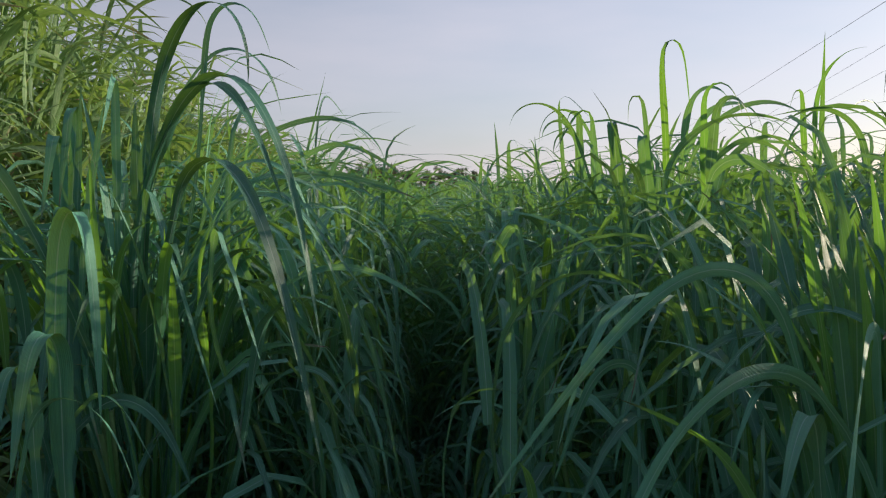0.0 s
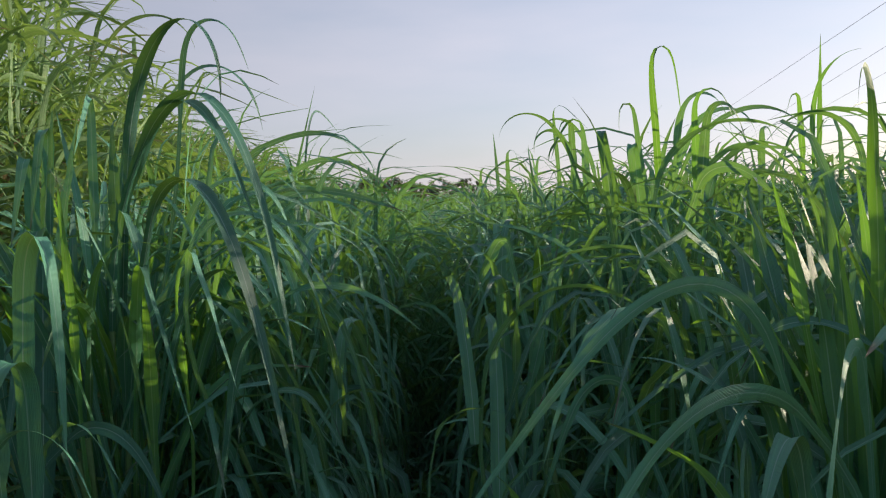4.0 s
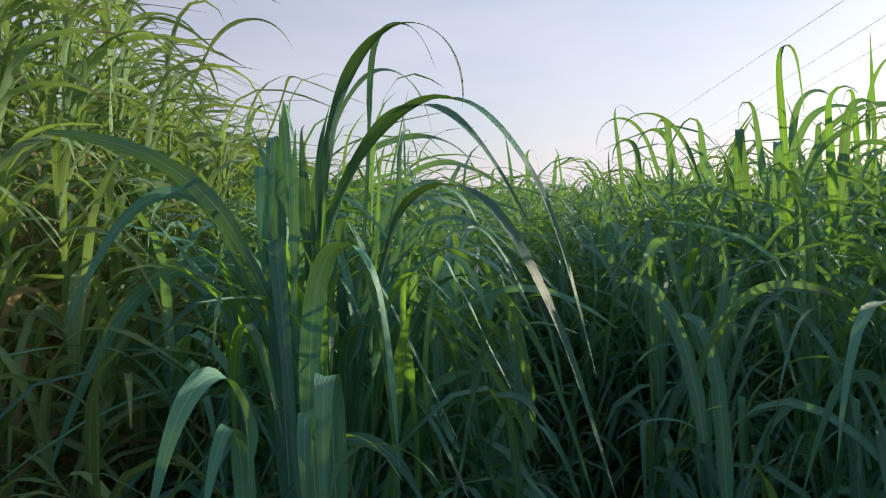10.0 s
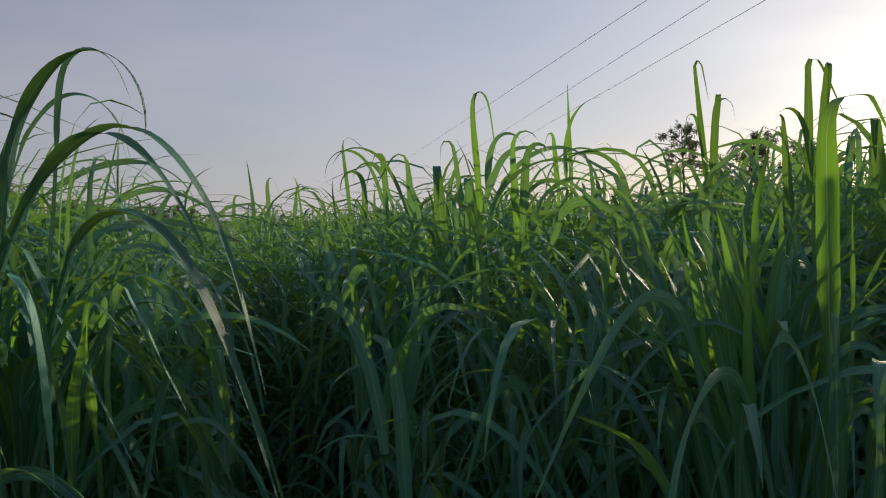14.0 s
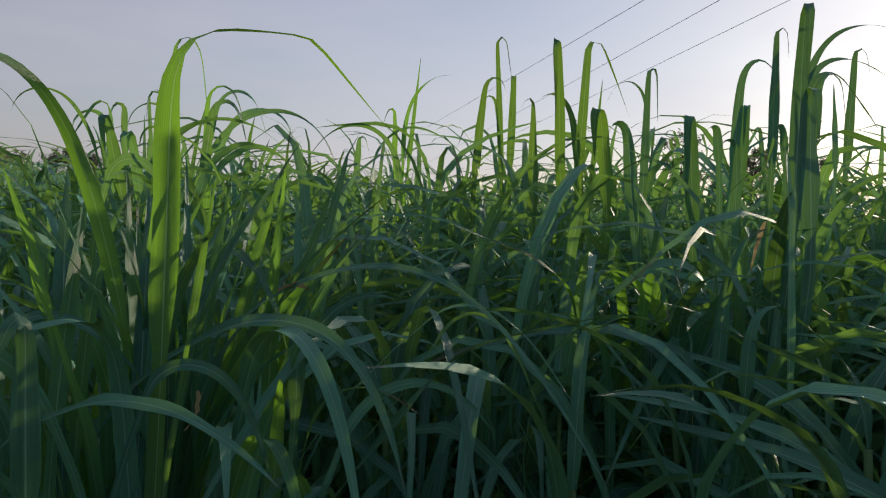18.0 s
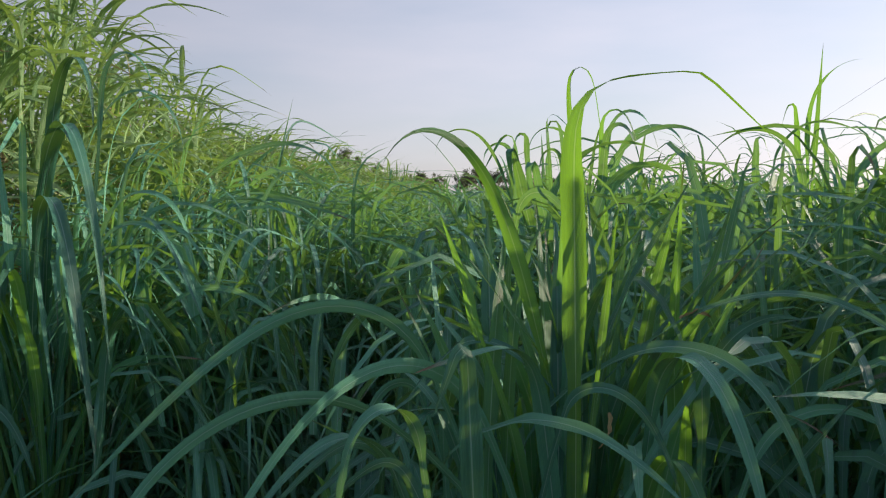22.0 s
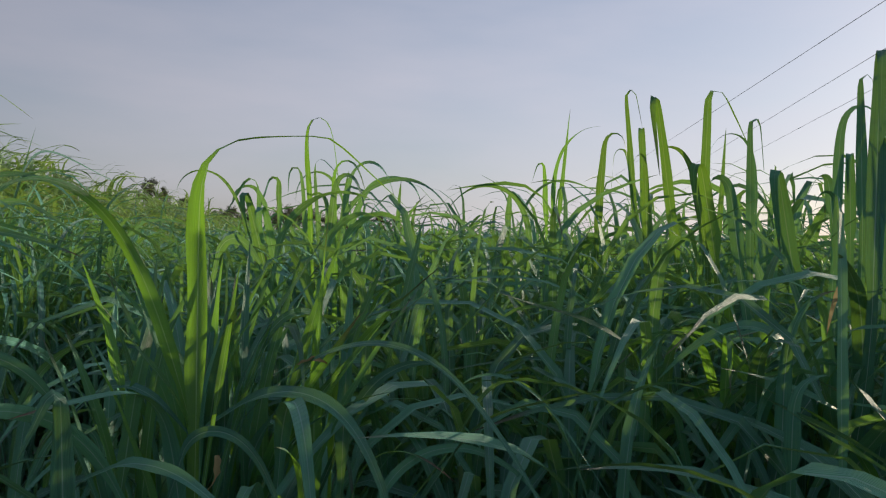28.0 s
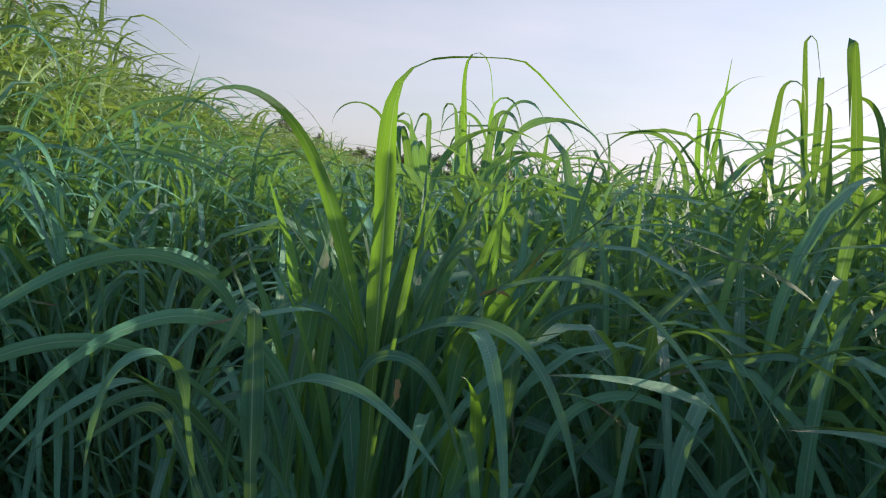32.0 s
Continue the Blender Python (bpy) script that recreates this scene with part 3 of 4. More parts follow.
def blade(owner, base, az, rise, bend, knee, soft, length, width, twist, twist_end, fall=0.0, second=0.8, taper=0.75, leaf=None):
    """One blade of a clump, with the sheath from which it grows and the cane that carries it. Angles in degrees, lengths in metres."""
    rings = 28
    v = blade_arrays(base, az, rise, bend, knee, soft, length, width, twist, rings, 0.24, 0.0, twist_end, fall, second, taper)[0]
    root = np.array((*owner.location[:2], 0.0))
    # the sheath runs on below the blade, ever steeper, towards the clump's foot
    back, down = v[0, 1] - v[1, 1], v[0].copy()
    back = back / np.linalg.norm(back)
    reach = min(0.42, 0.45 * base[2])
    extra = []
    for i in range(6, 0, -1):
        f = i / 6
        mid = v[0, 1] + back * reach * f * (1 - 0.6 * f) + np.array((0, 0, -reach)) * 0.6 * f * f + (root - v[0, 1]) * np.array((1, 1, 0)) * 0.35 * f * f
        extra.append((down - v[0, 1]) * (1 + 0.7 * f * (1 - f)) + mid)
    v = np.concatenate([np.array(extra), v])[None] - np.array(owner.location)
    part("blade", blades_mesh("blade", [(v, 0)], (leaf or GROWS[owner.name],)), None, owner)
    foot = (root + np.random.default_rng(int(abs(base[0] * 997) + abs(az) * 7)).normal(0, 0.035, 3) * np.array((1, 1, 0))) - np.array(owner.location)
    part("cane", cane(foot, v[0, 0, 1], 0.008), STEM, owner)



def fill(owner, n, spread_x, spread_y, base_z, length, width, seed, droop=150, fresh=0.35):
    """More blades of a clump, in no special order: broad ones standing close together, some folded over. fresh: share
    of them in the back-lit copy.
    """
    g = np.random.default_rng(seed)
    x, y = owner.location[:2]
    for _ in range(n):
        base = (x + g.normal(0, spread_x), y + (abs(g.normal(0, spread_y)) if y < 1.5 else g.normal(0, spread_y)), base_z + g.normal(0, 0.05))
        out = math.degrees(math.atan2(base[0] - x, base[1] - y)) + g.normal(0, 50)
        nums = (base, out, g.normal(76, 8), g.uniform(0.3, 1.0) * droop, g.uniform(0.3, 0.65), g.uniform(0.06, 0.2), length * g.uniform(0.65, 1.15), width * g.uniform(0.7, 1.2), g.normal(0, 45), g.normal(0, 25))
        v = blade_arrays(*nums[:9], 8)
        if clear_of_walk(v).all() and clear_of_furrow(v).all() and below_top(v).all():
            blade(owner, *nums, leaf=LEAF_BACKLIT if g.random() < fresh else LEAF_SHADED)



clump_left = clump("lush green grass clump with arching and folded wide blades", -0.62, 2.02, leaf=LEAF_SHADED)
blade(clump_left, (-0.604, 1.774, 1.130), 97, 42, 112, 0.12, 0.196, 0.27, 0.023, -87, -47)
blade(clump_left, (-0.658, 2.136, 1.468), 69, 86, 13, 0.68, 0.105, 0.31, 0.031, -45, -40, taper=1.00)
blade(clump_left, (-0.709, 2.124, 1.482), 164, 94, 130, 0.54, 0.015, 0.54, 0.020, 7, 47)
blade(clump_left, (-0.685, 2.184, 1.467), 18, 91, 96, 0.94, 0.029, 0.28, 0.030, -27, -66, taper=1.00)
blade(clump_left, (-0.631, 2.124, 1.614), 132, 78, 178, 0.79, 0.259, 0.66, 0.029, 8, 4)
blade(clump_left, (-0.538, 2.200, 1.731), 85, 86, 160, 0.61, 0.080, 0.40, 0.014, 75, 154)
blade(clump_left, (-0.627, 2.297, 1.721), 69, 69, 150, 0.52, 0.132, 0.42, 0.021, -20, -40)
blade(clump_left, (-0.544, 1.977, 1.636), 134, 44, 120, 0.32, 0.146, 0.84, 0.026, 10, 2)
blade(clump_left, (-0.598, 2.052, 1.570), 134, 49, 107, 0.47, 0.117, 0.65, 0.031, 8, -8)
blade(clump_left, (-0.483, 1.859, 1.491), 134, 69, 140, 0.12, 0.149, 0.79, 0.027, 12, -6)
blade(clump_left, (-0.831, 2.379, 1.322), 240, 71, 139, 0.12, 0.163, 0.82, 0.036, -57, -101)
blade(clump_left, (-0.680, 1.804, 0.967), 166, 100, 157, 0.51, 0.015, 1.05, 0.041, 3, -3)
blade(clump_left, (-0.617, 1.646, 1.216), 137, 81, 167, 0.48, 0.065, 0.68, 0.033, 30, 20)
blade(clump_left, (-0.568, 1.571, 1.089), 179, 90, 161, 0.51, 0.055, 0.47, 0.039, 0, 6)
blade(clump_left, (-0.678, 1.499, 1.206), 204, 95, 162, 0.39, 0.118, 0.38, 0.037, 25, 30)
blade(clump_left, (-0.713, 1.591, 1.070), 183, 96, 145, 0.49, 0.094, 0.36, 0.032, 10, 15)
blade(clump_left, (-0.540, 2.180, 1.440), 84, 75, 160, 0.43, 0.124, 0.51, 0.022, -48, -20)
blade(clump_left, (-0.542, 2.080, 1.324), 91, 69, 141, 0.41, 0.094, 0.66, 0.018, -56, -20)
blade(clump_left, (-0.604, 2.001, 1.442), 138, 76, 129, 0.15, 0.015, 0.61, 0.015, 66, 20)
blade(clump_left, (-0.698, 1.882, 1.432), 180, 100, 174, 0.55, 0.017, 0.47, 0.027, 0, 5)
blade(clump_left, (-0.684, 1.887, 1.486), 2, 84, 2, 0.62, 0.324, 0.25, 0.016, 0, 10)
blade(clump_left, (-0.665, 1.884, 1.463), 360, 71, 3, 0.35, 0.404, 0.26, 0.022, 10, 20)
blade(clump_left, (-0.715, 1.884, 1.422), 177, 90, 159, 0.54, 0.017, 0.39, 0.029, 0, 5)
blade(clump_left, (-0.592, 1.531, 1.127), 178, 88, 168, 0.48, 0.071, 0.34, 0.028, 0, -8)
blade(clump_left, (-0.740, 1.776, 1.500), 250, 66, 63, 0.33, 0.450, 0.37, 0.030, -82, -85, taper=0.45)
blade(clump_left, (-0.793, 1.859, 1.529), 221, 69, 132, 0.12, 0.183, 0.43, 0.022, -47, -105)
blade(clump_left, (-0.555, 1.446, 1.179), 105, 74, 146, 0.30, 0.203, 0.27, 0.011, 40, 20)


clump_sunlit = clump("sunlit grass clump with tall yellow-green blades and low arching ones", 0.66, 1.38, leaf=LEAF_SHADED)
blade(clump_sunlit, (0.682, 1.300, 1.346), 65, 91, 86, 0.51, 0.031, 0.72, 0.035, -36, 4, 42, 0.74, 1.4, leaf=LEAF_BACKLIT)
blade(clump_sunlit, (0.482, 1.366, 1.327), 237, 68, 113, 0.22, 0.142, 0.61, 0.018, -36, -110)
blade(clump_sunlit, (0.541, 1.431, 1.361), 243, 76, 7, 0.50, 0.015, 0.21, 0.017, -50, -52, taper=1.00, leaf=LEAF_BACKLIT)
blade(clump_sunlit, (0.630, 1.422, 1.369), 209, 67, 127, 0.95, 0.191, 0.51, 0.021, -42, -79, taper=1.00, leaf=LEAF_BACKLIT)
blade(clump_sunlit, (0.731, 1.341, 1.361), 121, 29, 102, 0.39, 0.164, 0.38, 0.022, -40, -29)
blade(clump_sunlit, (0.784, 1.384, 1.268), 166, 77, 146, 0.16, 0.351, 0.52, 0.025, 20, -30)
blade(clump_sunlit, (0.528, 1.046, 1.314), 227, 84, 168, 0.35, 0.116, 0.22, 0.017, -31, 28)
blade(clump_sunlit, (0.460, 1.228, 1.227), 211, 66, 108, 0.34, 0.206, 0.28, 0.022, -27, 27)
blade(clump_sunlit, (0.532, 1.048, 1.255), 255, 66, 104, 0.40, 0.053, 0.17, 0.011, -89, -92)
blade(clump_sunlit, (0.382, 1.802, 1.182), 263, 78, 150, 0.12, 0.102, 0.32, 0.017, -72, -97)
blade(clump_sunlit, (0.669, 1.283, 1.304), 97, 78, 151, 0.12, 0.175, 0.25, 0.014, -74, -67)
blade(clump_sunlit, (0.608, 1.206, 1.311), 124, 20, 57, 0.13, 0.447, 0.25, 0.018, -34, -22)
blade(clump_sunlit, (0.499, 1.448, 1.352), 110, 38, 83, 0.12, 0.252, 0.19, 0.017, -40, -30)
blade(clump_sunlit, (0.805, 1.338, 1.410), 128, 32, 87, 0.37, 0.142, 0.55, 0.011, -39, -28)
blade(clump_sunlit, (1.045, 1.431, 1.378), 115, 46, 101, 0.12, 0.149, 0.33, 0.006, -38, -28)
blade(clump_sunlit, (0.880, 1.524, 1.308), 70, 66, 88, 0.70, 0.450, 0.20, 0.018, -53, -75)
blade(clump_sunlit, (0.928, 1.437, 1.192), 71, 73, 123, 0.14, 0.286, 0.37, 0.016, -57, -74)
blade(clump_sunlit, (0.711, 1.283, 1.371), 46, 81, 21, 0.94, 0.016, 0.20, 0.010, -46, -49, taper=1.00, leaf=LEAF_BACKLIT)
blade(clump_sunlit, (0.545, 1.536, 1.351), -9, 80, 19, 0.12, 0.053, 0.23, 0.027, -0, -0, taper=1.00)
blade(clump_sunlit, (0.738, 1.439, 1.412), 24, 59, 93, 0.12, 0.290, 0.32, 0.013, -16, -94, leaf=LEAF_BACKLIT)
blade(clump_sunlit, (0.567, 1.161, 1.216), 223, 87, 152, 0.70, 0.015, 0.28, 0.027, -54, -126)
blade(clump_sunlit, (0.455, 1.211, 1.301), 231, 40, 125, 0.12, 0.449, 0.54, 0.017, -53, -128)
blade(clump_sunlit, (0.572, 1.322, 1.248), 209, 59, 114, 0.40, 0.211, 0.60, 0.019, -55, -112)
blade(clump_sunlit, (0.447, 1.368, 1.169), 199, 44, 63, 0.47, 0.095, 0.36, 0.018, -56, -114)

clump_tall_tip = clump("grass clump with one tall blade folded at its tip", 0.62, 2.8)
blade(clump_tall_tip, (0.556, 1.999, 1.548), 131, 74, 124, 0.12, 0.235, 0.20, 0.023, 76, 110)
blade(clump_tall_tip, (0.253, 2.289, 1.094), 35, 82, 16, 0.28, 0.015, 0.35, 0.039, -16, -16, taper=1.00)
blade(clump_tall_tip, (0.675, 2.865, 1.531), 60, 95, 175, 0.66, 0.034, 0.70, 0.023, -21, -5, leaf=LEAF_BACKLIT)
blade(clump_tall_tip, (0.662, 2.958, 1.413), 289, 83, 173, 0.80, 0.022, 0.53, 0.026, -72, -15)
blade(clump_tall_tip, (0.489, 3.023, 1.397), 289, 86, 145, 0.69, 0.022, 0.57, 0.028, -73, -15)
blade(clump_tall_tip, (0.760, 2.741, 1.433), 112, 93, 165, 0.76, 0.043, 0.54, 0.027, -76, -20, leaf=LEAF_BACKLIT)
blade(clump_tall_tip, (0.742, 2.667, 1.542), 113, 86, 159, 0.65, 0.050, 0.39, 0.028, -89, -20)
blade(clump_tall_tip, (0.599, 2.589, 1.531), 112, 82, 123, 0.49, 0.450, 0.47, 0.024, 40, 20)
blade(clump_tall_tip, (0.733, 2.567, 1.509), 113, 85, 144, 0.80, 0.370, 0.33, 0.027, 40, 20)
blade(clump_tall_tip, (0.536, 2.866, 1.446), 202, 62, 168, 0.68, 0.015, 0.47, 0.040, 0, 0)
blade(clump_tall_tip, (0.609, 2.766, 1.367), 204, 65, 178, 0.64, 0.019, 0.55, 0.036, 0, 0)

clump_behind = clump("green grass clump with thin curved blades against the sky", 0.72, 3.4)
blade(clump_behind, (0.548, 4.472, 1.512), 110, 95, 140, 0.69, 0.022, 0.69, 0.021, -84, -10)
blade(clump_behind, (0.710, 4.415, 1.612), 285, 76, 169, 0.67, 0.125, 0.61, 0.021, -72, -10)
blade(clump_behind, (0.589, 4.366, 1.517), 296, 92, 178, 0.70, 0.079, 0.45, 0.035, -81, -20)
blade(clump_behind, (0.761, 3.035, 1.658), 95, 85, 160, 0.55, 0.089, 0.41, 0.024, -58, -15)
blade(clump_behind, (0.787, 3.093, 1.641), 97, 73, 158, 0.62, 0.167, 0.41, 0.028, -59, -20)
blade(clump_behind, (0.756, 2.897, 1.627), 101, 67, 154, 0.51, 0.249, 0.60, 0.019, -79, -15)
blade(clump_behind, (0.782, 2.796, 1.583), 94, 65, 134, 0.51, 0.284, 0.31, 0.029, 45, 25)
blade(clump_behind, (0.486, 3.440, 1.620), 273, 87, 161, 0.54, 0.025, 0.37, 0.027, -61, -20)
blade(clump_behind, (0.455, 3.296, 1.678), 274, 76, 168, 0.59, 0.164, 0.23, 0.022, -61, -15)
blade(clump_behind, (0.437, 2.995, 1.621), 274, 72, 162, 0.78, 0.201, 0.39, 0.014, -64, -10)
blade(clump_behind, (1.437, 3.213, 1.576), 284, 87, 155, 0.50, 0.176, 0.58, 0.022, -80, -15)
blade(clump_behind, (0.960, 1.888, 1.453), 101, 79, 13, 0.79, 0.015, 0.22, 0.016, -72, -40)
blade(clump_behind, (1.176, 1.905, 1.523), 103, 53, 36, 0.15, 0.449, 0.18, 0.016, 20, 30)

clump_crossed = clump("grass clump with two thin crossing blades at its top", 1.72, 4.45)
blade(clump_crossed, (1.780, 4.427, 1.722), 23, 72, 0, 0.66, 0.219, 0.63, 0.024, 0, 30, leaf=LEAF_BACKLIT)
blade(clump_crossed, (1.751, 4.431, 1.750), 95, 93, 93, 0.88, 0.230, 0.58, 0.024, -73, -10, leaf=LEAF_BACKLIT)
blade(clump_crossed, (1.726, 4.489, 1.693), 273, 86, 160, 0.71, 0.019, 0.46, 0.031, -54, -20, leaf=LEAF_BACKLIT)
blade(clump_crossed, (1.529, 4.490, 1.601), 91, 90, 161, 0.66, 0.022, 0.39, 0.037, -54, -20)
blade(clump_crossed, (1.574, 4.301, 1.713), 97, 83, 127, 0.33, 0.223, 0.61, 0.026, 40, 15)

clump_upright = clump("grass clump with tall upright back-lit blades", 1.82, 2.85, leaf=LEAF_UPRIGHT)
blade(clump_upright, (1.854, 3.280, 1.649), 80, 97, 173, 0.74, 0.015, 0.74, 0.024, -49, -10)
blade(clump_upright, (1.884, 3.281, 1.692), 206, 69, 178, 0.69, 0.023, 0.55, 0.029, 0, 0)
blade(clump_upright, (1.847, 3.287, 1.775), 270, 78, 166, 0.51, 0.033, 0.41, 0.015, -64, -10)
blade(clump_upright, (1.759, 2.536, 1.557), 214, 59, 178, 0.70, 0.018, 0.76, 0.030, 5, 40)
blade(clump_upright, (1.689, 2.580, 1.522), 277, 86, 154, 0.89, 0.016, 0.40, 0.032, -59, -20)
blade(clump_upright, (1.910, 2.743, 1.608), 96, 90, 153, 0.64, 0.016, 0.78, 0.031, -65, -10)
blade(clump_upright, (1.975, 2.780, 1.610), 4, 95, 0, 0.95, 0.272, 0.38, 0.017, 10, 30)
blade(clump_upright, (1.893, 2.688, 1.642), 270, 78, 129, 0.83, 0.096, 0.37, 0.027, -52, -20)
blade(clump_upright, (1.611, 2.900, 1.635), 108, 88, 171, 0.76, 0.040, 0.46, 0.029, -71, -15)
blade(clump_upright, (1.771, 2.280, 1.579), 232, 70, 172, 0.66, 0.026, 0.40, 0.039, 0, 5)

clump_broad = clump("grass clump with broad upright blades in a shaded green", 1.8, 1.85, leaf=LEAF_SHADED)
blade(clump_broad, (1.824, 2.185, 1.539), 72, 93, 174, 0.73, 0.015, 0.54, 0.021, -42, -15)
blade(clump_broad, (1.798, 2.189, 1.565), 263, 80, 178, 0.74, 0.055, 0.32, 0.034, -55, -25)
blade(clump_broad, (1.857, 2.243, 1.704), 264, 87, 158, 0.69, 0.110, 0.32, 0.010, -52, -10)
blade(clump_broad, (1.766, 1.556, 1.537), 206, 98, 178, 0.70, 0.015, 0.62, 0.031, 0, 0)
blade(clump_broad, (1.847, 1.989, 1.509), 223, 58, 169, 0.63, 0.015, 0.51, 0.032, 0, 6)
blade(clump_broad, (1.587, 1.495, 1.256), 85, 91, 84, 0.85, 0.118, 0.33, 0.025, -56, -30)
blade(clump_broad, (1.530, 1.348, 1.287), 85, 91, 90, 0.76, 0.095, 0.17, 0.023, -62, -30)
blade(clump_broad, (1.890, 1.891, 1.541), 274, 86, 168, 0.81, 0.047, 0.25, 0.022, -68, -30)
blade(clump_broad, (1.320, 1.699, 1.332), 108, 69, 98, 0.67, 0.314, 0.26, 0.016, 40, 30)
blade(clump_broad, (1.261, 1.502, 1.275), 97, 74, 94, 0.41, 0.349, 0.26, 0.016, 40, 30)
blade(clump_broad, (2.040, 1.768, 1.680), 18, 77, 2, 0.63, 0.289, 0.20, 0.014, 0, 0)
blade(clump_broad, (1.900, 1.932, 1.672), 107, 90, 165, 0.70, 0.056, 0.38, 0.022, -71, -15)
blade(clump_broad, (1.796, 1.542, 1.532), 188, 100, 178, 0.71, 0.015, 0.40, 0.039, 0, 5)
blade(clump_broad, (2.111, 1.965, 1.785), 110, 94, 114, 0.68, 0.192, 0.40, 0.019, -89, -10)
blade(clump_broad, (2.115, 1.956, 1.758), 109, 99, 129, 0.54, 0.120, 0.37, 0.022, -88, -10)
blade(clump_broad, (2.061, 1.904, 1.763), 106, 84, 134, 0.44, 0.051, 0.36, 0.024, -73, -15)
blade(clump_broad, (1.834, 1.716, 1.667), 113, 93, 175, 0.81, 0.016, 0.35, 0.021, -87, -20)
blade(clump_broad, (1.895, 1.751, 1.680), 267, 80, 153, 0.60, 0.049, 0.14, 0.016, -56, -20)
blade(clump_broad, (1.981, 2.101, 1.697), 266, 81, 142, 0.60, 0.046, 0.16, 0.024, -57, -20)
blade(clump_broad, (1.970, 1.996, 1.630), 216, 70, 169, 0.68, 0.018, 0.31, 0.025, 0, 0)

clump_drooping = clump("drooping green grass clump beside the furrow", -0.32, 2.6)
blade(clump_drooping, (-0.573, 3.492, 1.596), 83, 76, 0, 0.58, 0.172, 0.40, 0.009, 85, 85, taper=1.00)
blade(clump_drooping, (-0.502, 3.361, 1.595), -1, 71, 77, 0.19, 0.060, 1.60, 0.009, -12, -81)
blade(clump_drooping, (-0.703, 3.238, 1.676), 77, 37, 115, 0.95, 0.353, 0.58, 0.026, -64, -26)
blade(clump_drooping, (-0.524, 2.893, 1.520), 76, 38, 60, 0.12, 0.215, 0.46, 0.030, -45, -61)
blade(clump_drooping, (-0.513, 3.109, 1.593), 100, 61, 101, 0.12, 0.266, 0.44, 0.024, -70, -47)
blade(clump_drooping, (-0.290, 2.196, 1.338), 99, 20, 62, 0.12, 0.348, 0.32, 0.016, -70, -57)
blade(clump_drooping, (-0.308, 2.538, 0.989), 85, 53, 101, 0.12, 0.417, 0.26, 0.020, -65, -57)
blade(clump_drooping, (-0.288, 2.641, 0.744), 76, 65, 109, 0.12, 0.251, 0.20, 0.022, -56, -55)
blade(clump_drooping, (-0.978, 4.071, 1.602), 83, 65, 123, 0.62, 0.450, 0.82, 0.022, 30, 10)
blade(clump_drooping, (-0.658, 2.982, 1.448), 90, 52, 86, 0.15, 0.405, 0.63, 0.021, 30, 15)
blade(clump_drooping, (-0.264, 2.290, 1.261), 103, 58, 127, 0.27, 0.313, 0.36, 0.014, 30, 15)
blade(clump_drooping, (-0.227, 2.188, 1.052), 84, 62, 134, 0.44, 0.297, 0.25, 0.012, 30, 15)
blade(clump_drooping, (-0.287, 2.196, 1.130), 97, 87, 144, 0.40, 0.090, 0.22, 0.012, 30, 15)
blade(clump_drooping, (-0.265, 2.085, 0.928), 89, 46, 113, 0.50, 0.448, 0.25, 0.012, 30, 15)
blade(clump_drooping, (-0.408, 1.835, 1.407), 137, 71, 127, 0.15, 0.015, 0.34, 0.016, 40, 30)
blade(clump_drooping, (-0.580, 1.690, 1.168), 115, 36, 90, 0.15, 0.141, 0.20, 0.013, 40, 30)
blade(clump_drooping, (-0.210, 2.013, 1.114), 280, 57, 136, 0.18, 0.195, 0.33, 0.015, 40, 30)

clump_low = clump("low dark green grass clump with arching blades", 0.38, 2.1)
blade(clump_low, (0.205, 2.503, 1.404), 298, 82, 144, 0.12, 0.042, 0.23, 0.027, 84, 123)
blade(clump_low, (0.207, 2.329, 1.060), 182, 51, 58, 0.48, 0.450, 0.92, 0.027, 49, 100)
blade(clump_low, (0.282, 2.898, 0.760), 119, 82, 75, 0.42, 0.033, 0.31, 0.033, -81, -57)
blade(clump_low, (0.210, 2.187, 0.950), 271, 71, 117, 0.40, 0.344, 0.29, 0.012, 30, 15)
blade(clump_low, (0.129, 2.026, 1.148), 88, 82, 135, 0.46, 0.222, 0.56, 0.023, 40, 25)
blade(clump_low, (0.252, 2.010, 0.975), 88, 84, 95, 0.81, 0.208, 0.26, 0.028, 45, 25)
blade(clump_low, (0.240, 2.273, 1.102), 83, 76, 41, 0.83, 0.057, 0.35, 0.027, -56, -40)
blade(clump_low, (0.368, 2.090, 1.378), 98, 53, 103, 0.20, 0.241, 0.24, 0.013, 30, 15)
blade(clump_low, (0.149, 1.875, 0.926), 84, 85, 138, 0.60, 0.325, 0.28, 0.013, 30, 20)
blade(clump_low, (0.213, 2.288, 1.126), 257, 74, 135, 0.35, 0.298, 0.25, 0.013, 30, 20)
blade(clump_low, (0.313, 2.194, 1.199), 266, 70, 119, 0.15, 0.191, 0.30, 0.012, 30, 20)
blade(clump_low, (0.037, 1.861, 1.091), 90, 77, 96, 0.25, 0.297, 0.16, 0.013, 30, 20)
blade(clump_low, (1.069, 1.498, 1.317), 92, 65, 128, 0.28, 0.087, 0.33, 0.011, 40, 30)
blade(clump_low, (0.203, 1.963, 1.120), 100, 69, 108, 0.43, 0.361, 0.30, 0.013, 40, 30)

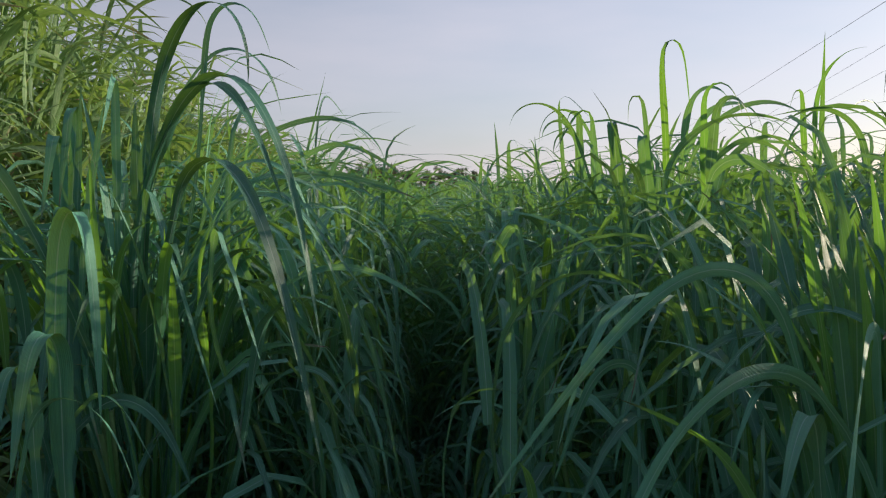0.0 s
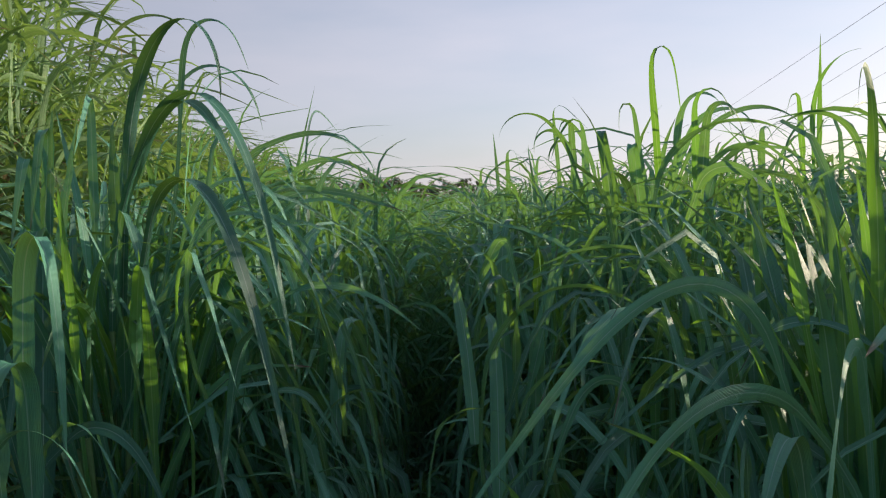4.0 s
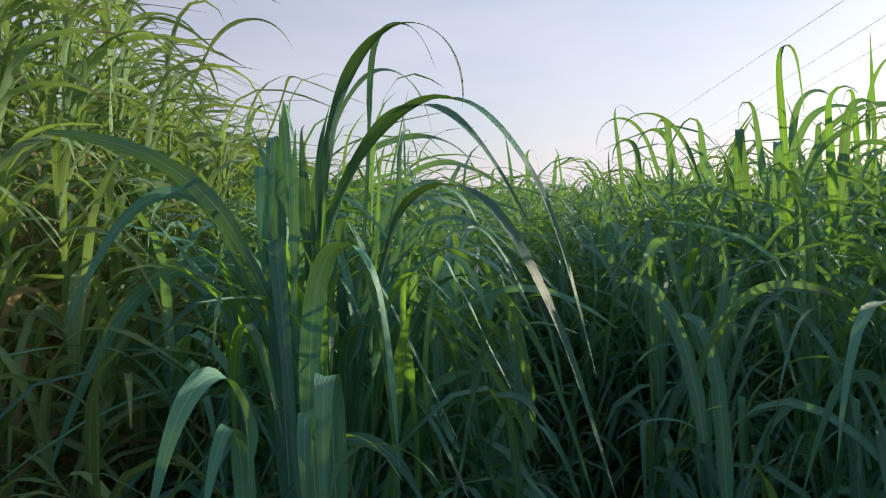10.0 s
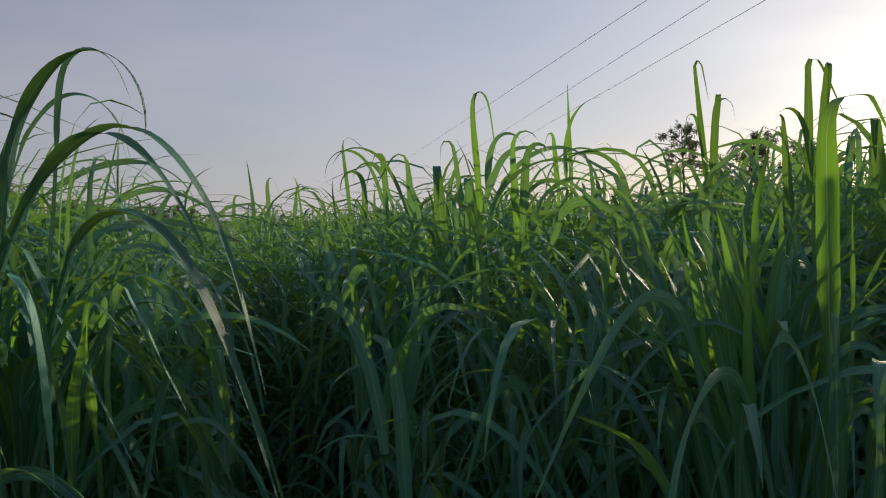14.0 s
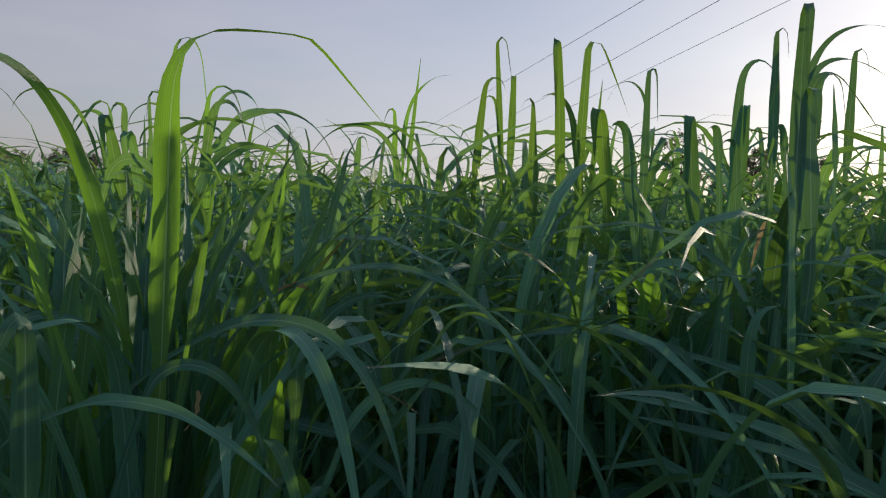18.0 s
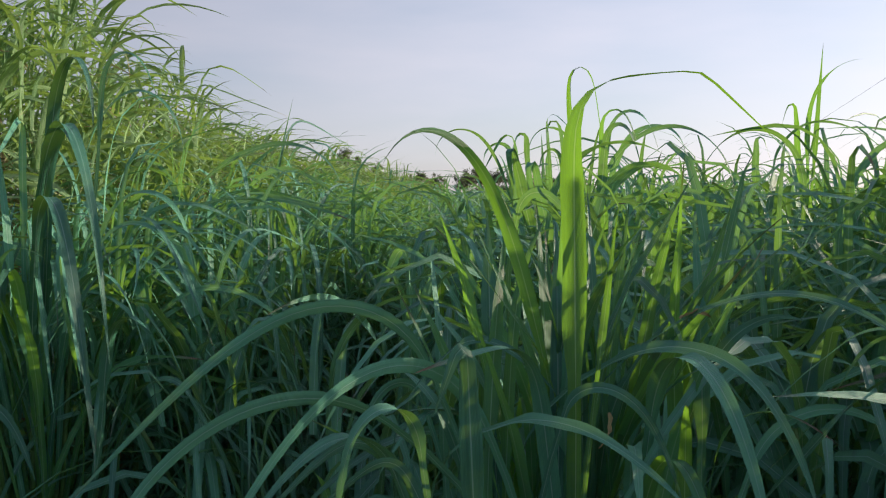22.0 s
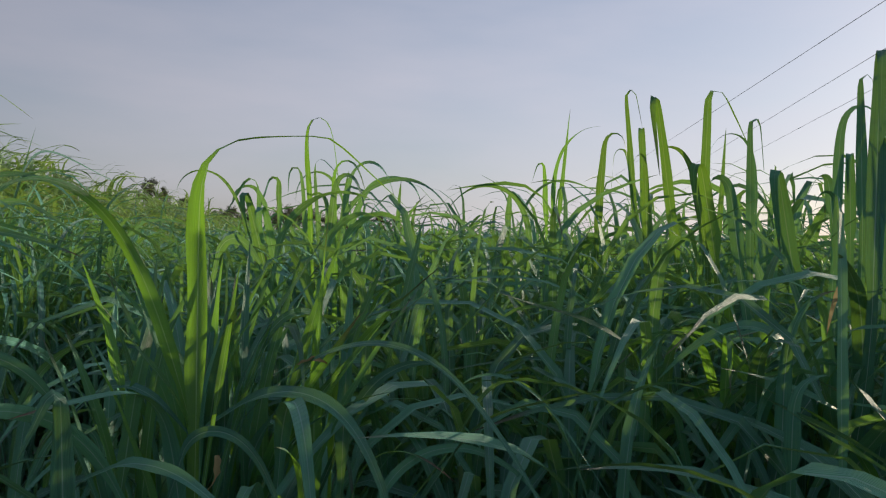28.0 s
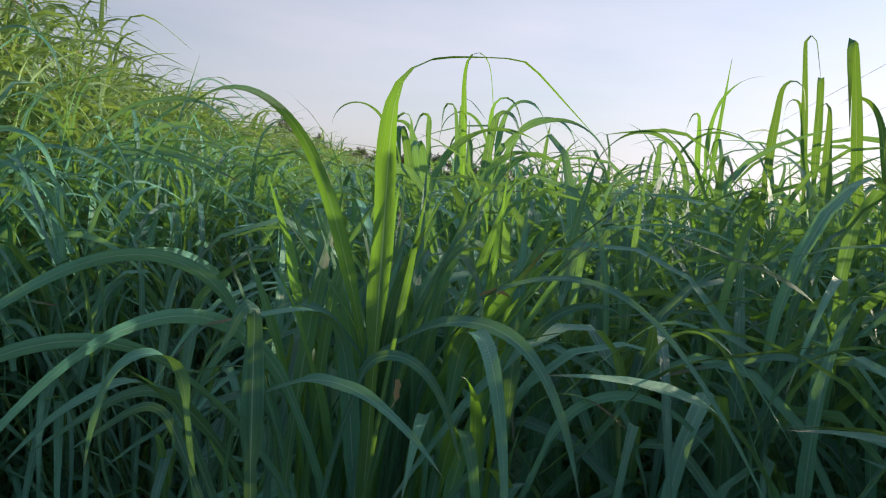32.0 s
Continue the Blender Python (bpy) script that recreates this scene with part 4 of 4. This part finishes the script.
clump_stand = clump("overhanging blades at the edge of the tall grass stand", -1.35, 3.3, leaf=LEAF_TALL)
blade(clump_stand, (-1.635, 3.610, 2.178), 90, 70, 165, 0.48, 0.419, 0.58, 0.017, -82, -24)
blade(clump_stand, (-1.623, 3.861, 2.170), 63, 55, 84, 0.12, 0.117, 0.62, 0.013, -61, -44)
blade(clump_stand, (-1.529, 3.594, 2.035), 77, 60, 93, 0.12, 0.153, 0.53, 0.011, -70, -37)
blade(clump_stand, (-1.382, 3.664, 1.891), 68, 41, 88, 0.32, 0.450, 0.38, 0.011, -62, -39)
blade(clump_stand, (-1.714, 3.619, 2.280), 73, 58, 66, 0.12, 0.138, 0.51, 0.010, -71, -43)
blade(clump_stand, (-1.114, 3.204, 1.763), 109, 81, 91, 0.12, 0.035, 0.24, 0.010, 77, 141)
blade(clump_stand, (-1.148, 3.221, 2.095), 66, 61, 141, 0.70, 0.339, 0.40, 0.015, -82, -43)
blade(clump_stand, (-0.967, 3.642, 2.012), 66, 71, 91, 0.12, 0.015, 0.46, 0.013, -75, -36)

clump_shaded = clump("dark upright grass clump against the bright sky", 3.7, 3.8, leaf=LEAF_SHADED)
blade(clump_shaded, (3.736, 3.838, 1.800), 195, 100, 178, 0.68, 0.015, 0.79, 0.051, 0, 0)
blade(clump_shaded, (3.686, 3.761, 1.744), 105, 89, 169, 0.65, 0.035, 0.94, 0.056, -65, -15)
blade(clump_shaded, (3.781, 3.837, 1.750), 288, 83, 174, 0.78, 0.020, 0.74, 0.037, -84, -15)
blade(clump_shaded, (3.475, 3.832, 1.824), 291, 81, 158, 0.70, 0.025, 0.32, 0.026, -83, -15)
blade(clump_shaded, (3.854, 3.690, 1.847), 113, 91, 167, 0.77, 0.018, 0.81, 0.046, -89, -15)

clump_far = clump("small far grass clump with thin upright blades", 0.42, 7.8)
blade(clump_far, (0.345, 8.055, 1.506), 351, 77, 19, 0.76, 0.425, 0.71, 0.033, 0, 20)
blade(clump_far, (0.408, 7.368, 1.510), 86, 91, 169, 0.61, 0.025, 0.72, 0.040, -53, -15)
blade(clump_far, (0.174, 8.474, 1.560), 84, 87, 160, 0.72, 0.043, 0.39, 0.035, -58, -15)
blade(clump_far, (0.630, 7.473, 1.558), 87, 84, 146, 0.79, 0.039, 0.43, 0.036, -60, -15)

fill(clump_sunlit, 26, 0.11, 0.12, 1.10, 0.42, 0.022, 5, fresh=0.35)
fill(clump_sunlit, 34, 0.10, 0.12, 1.12, 0.46, 0.027, 35, 40, fresh=0.6)
fill(clump_sunlit, 30, 0.08, 0.10, 1.20, 0.42, 0.022, 61, 30, fresh=0.75)
fill(clump_left, 30, 0.09, 0.14, 1.2, 0.46, 0.022, 37, 40)
fill(clump_left, 34, 0.12, 0.16, 1.18, 0.48, 0.025, 7, fresh=0.5)
fill(clump_tall_tip, 22, 0.16, 0.18, 1.25, 0.50, 0.027, 8)
fill(clump_behind, 16, 0.16, 0.2, 1.25, 0.52, 0.024, 9)
fill(clump_crossed, 16, 0.18, 0.18, 1.3, 0.52, 0.024, 10)
fill(clump_upright, 24, 0.16, 0.22, 1.3, 0.52, 0.028, 11)
fill(clump_drooping, 26, 0.16, 0.25, 1.15, 0.80, 0.021, 13, 175)
fill(clump_low, 16, 0.2, 0.2, 0.95, 0.4, 0.022, 14)
fill(clump_shaded, 30, 0.25, 0.25, 1.5, 0.5, 0.028, 15)
fill(clump_broad, 26, 0.16, 0.2, 1.2, 0.48, 0.030, 12)

dry = blade_arrays((1.724, 1.581, 1.555), 268, -70, 12, 0.5, 0.2, 0.10, 0.009, 60, 8) - np.array(clump_broad.location)
part("blade", blades_mesh("blade", [(dry, 0)], (STRAW,)), None, clump_broad, "dry orange-brown blade tip")
for place, az, dip, length, width in (((0.721, 1.244, 1.317), 130, -78, 0.055, 0.016), ((0.814, 1.315, 1.424), 70, 30, 0.045, 0.020)):
    scrap = blade_arrays(place, az, dip, 60, 0.5, 0.2, length, width, 40, 8) - np.array(clump_sunlit.location)
    part("blade", blades_mesh("blade", [(scrap, 0)], (STRAW,)), None, clump_sunlit, "small pale dry leaf scrap")
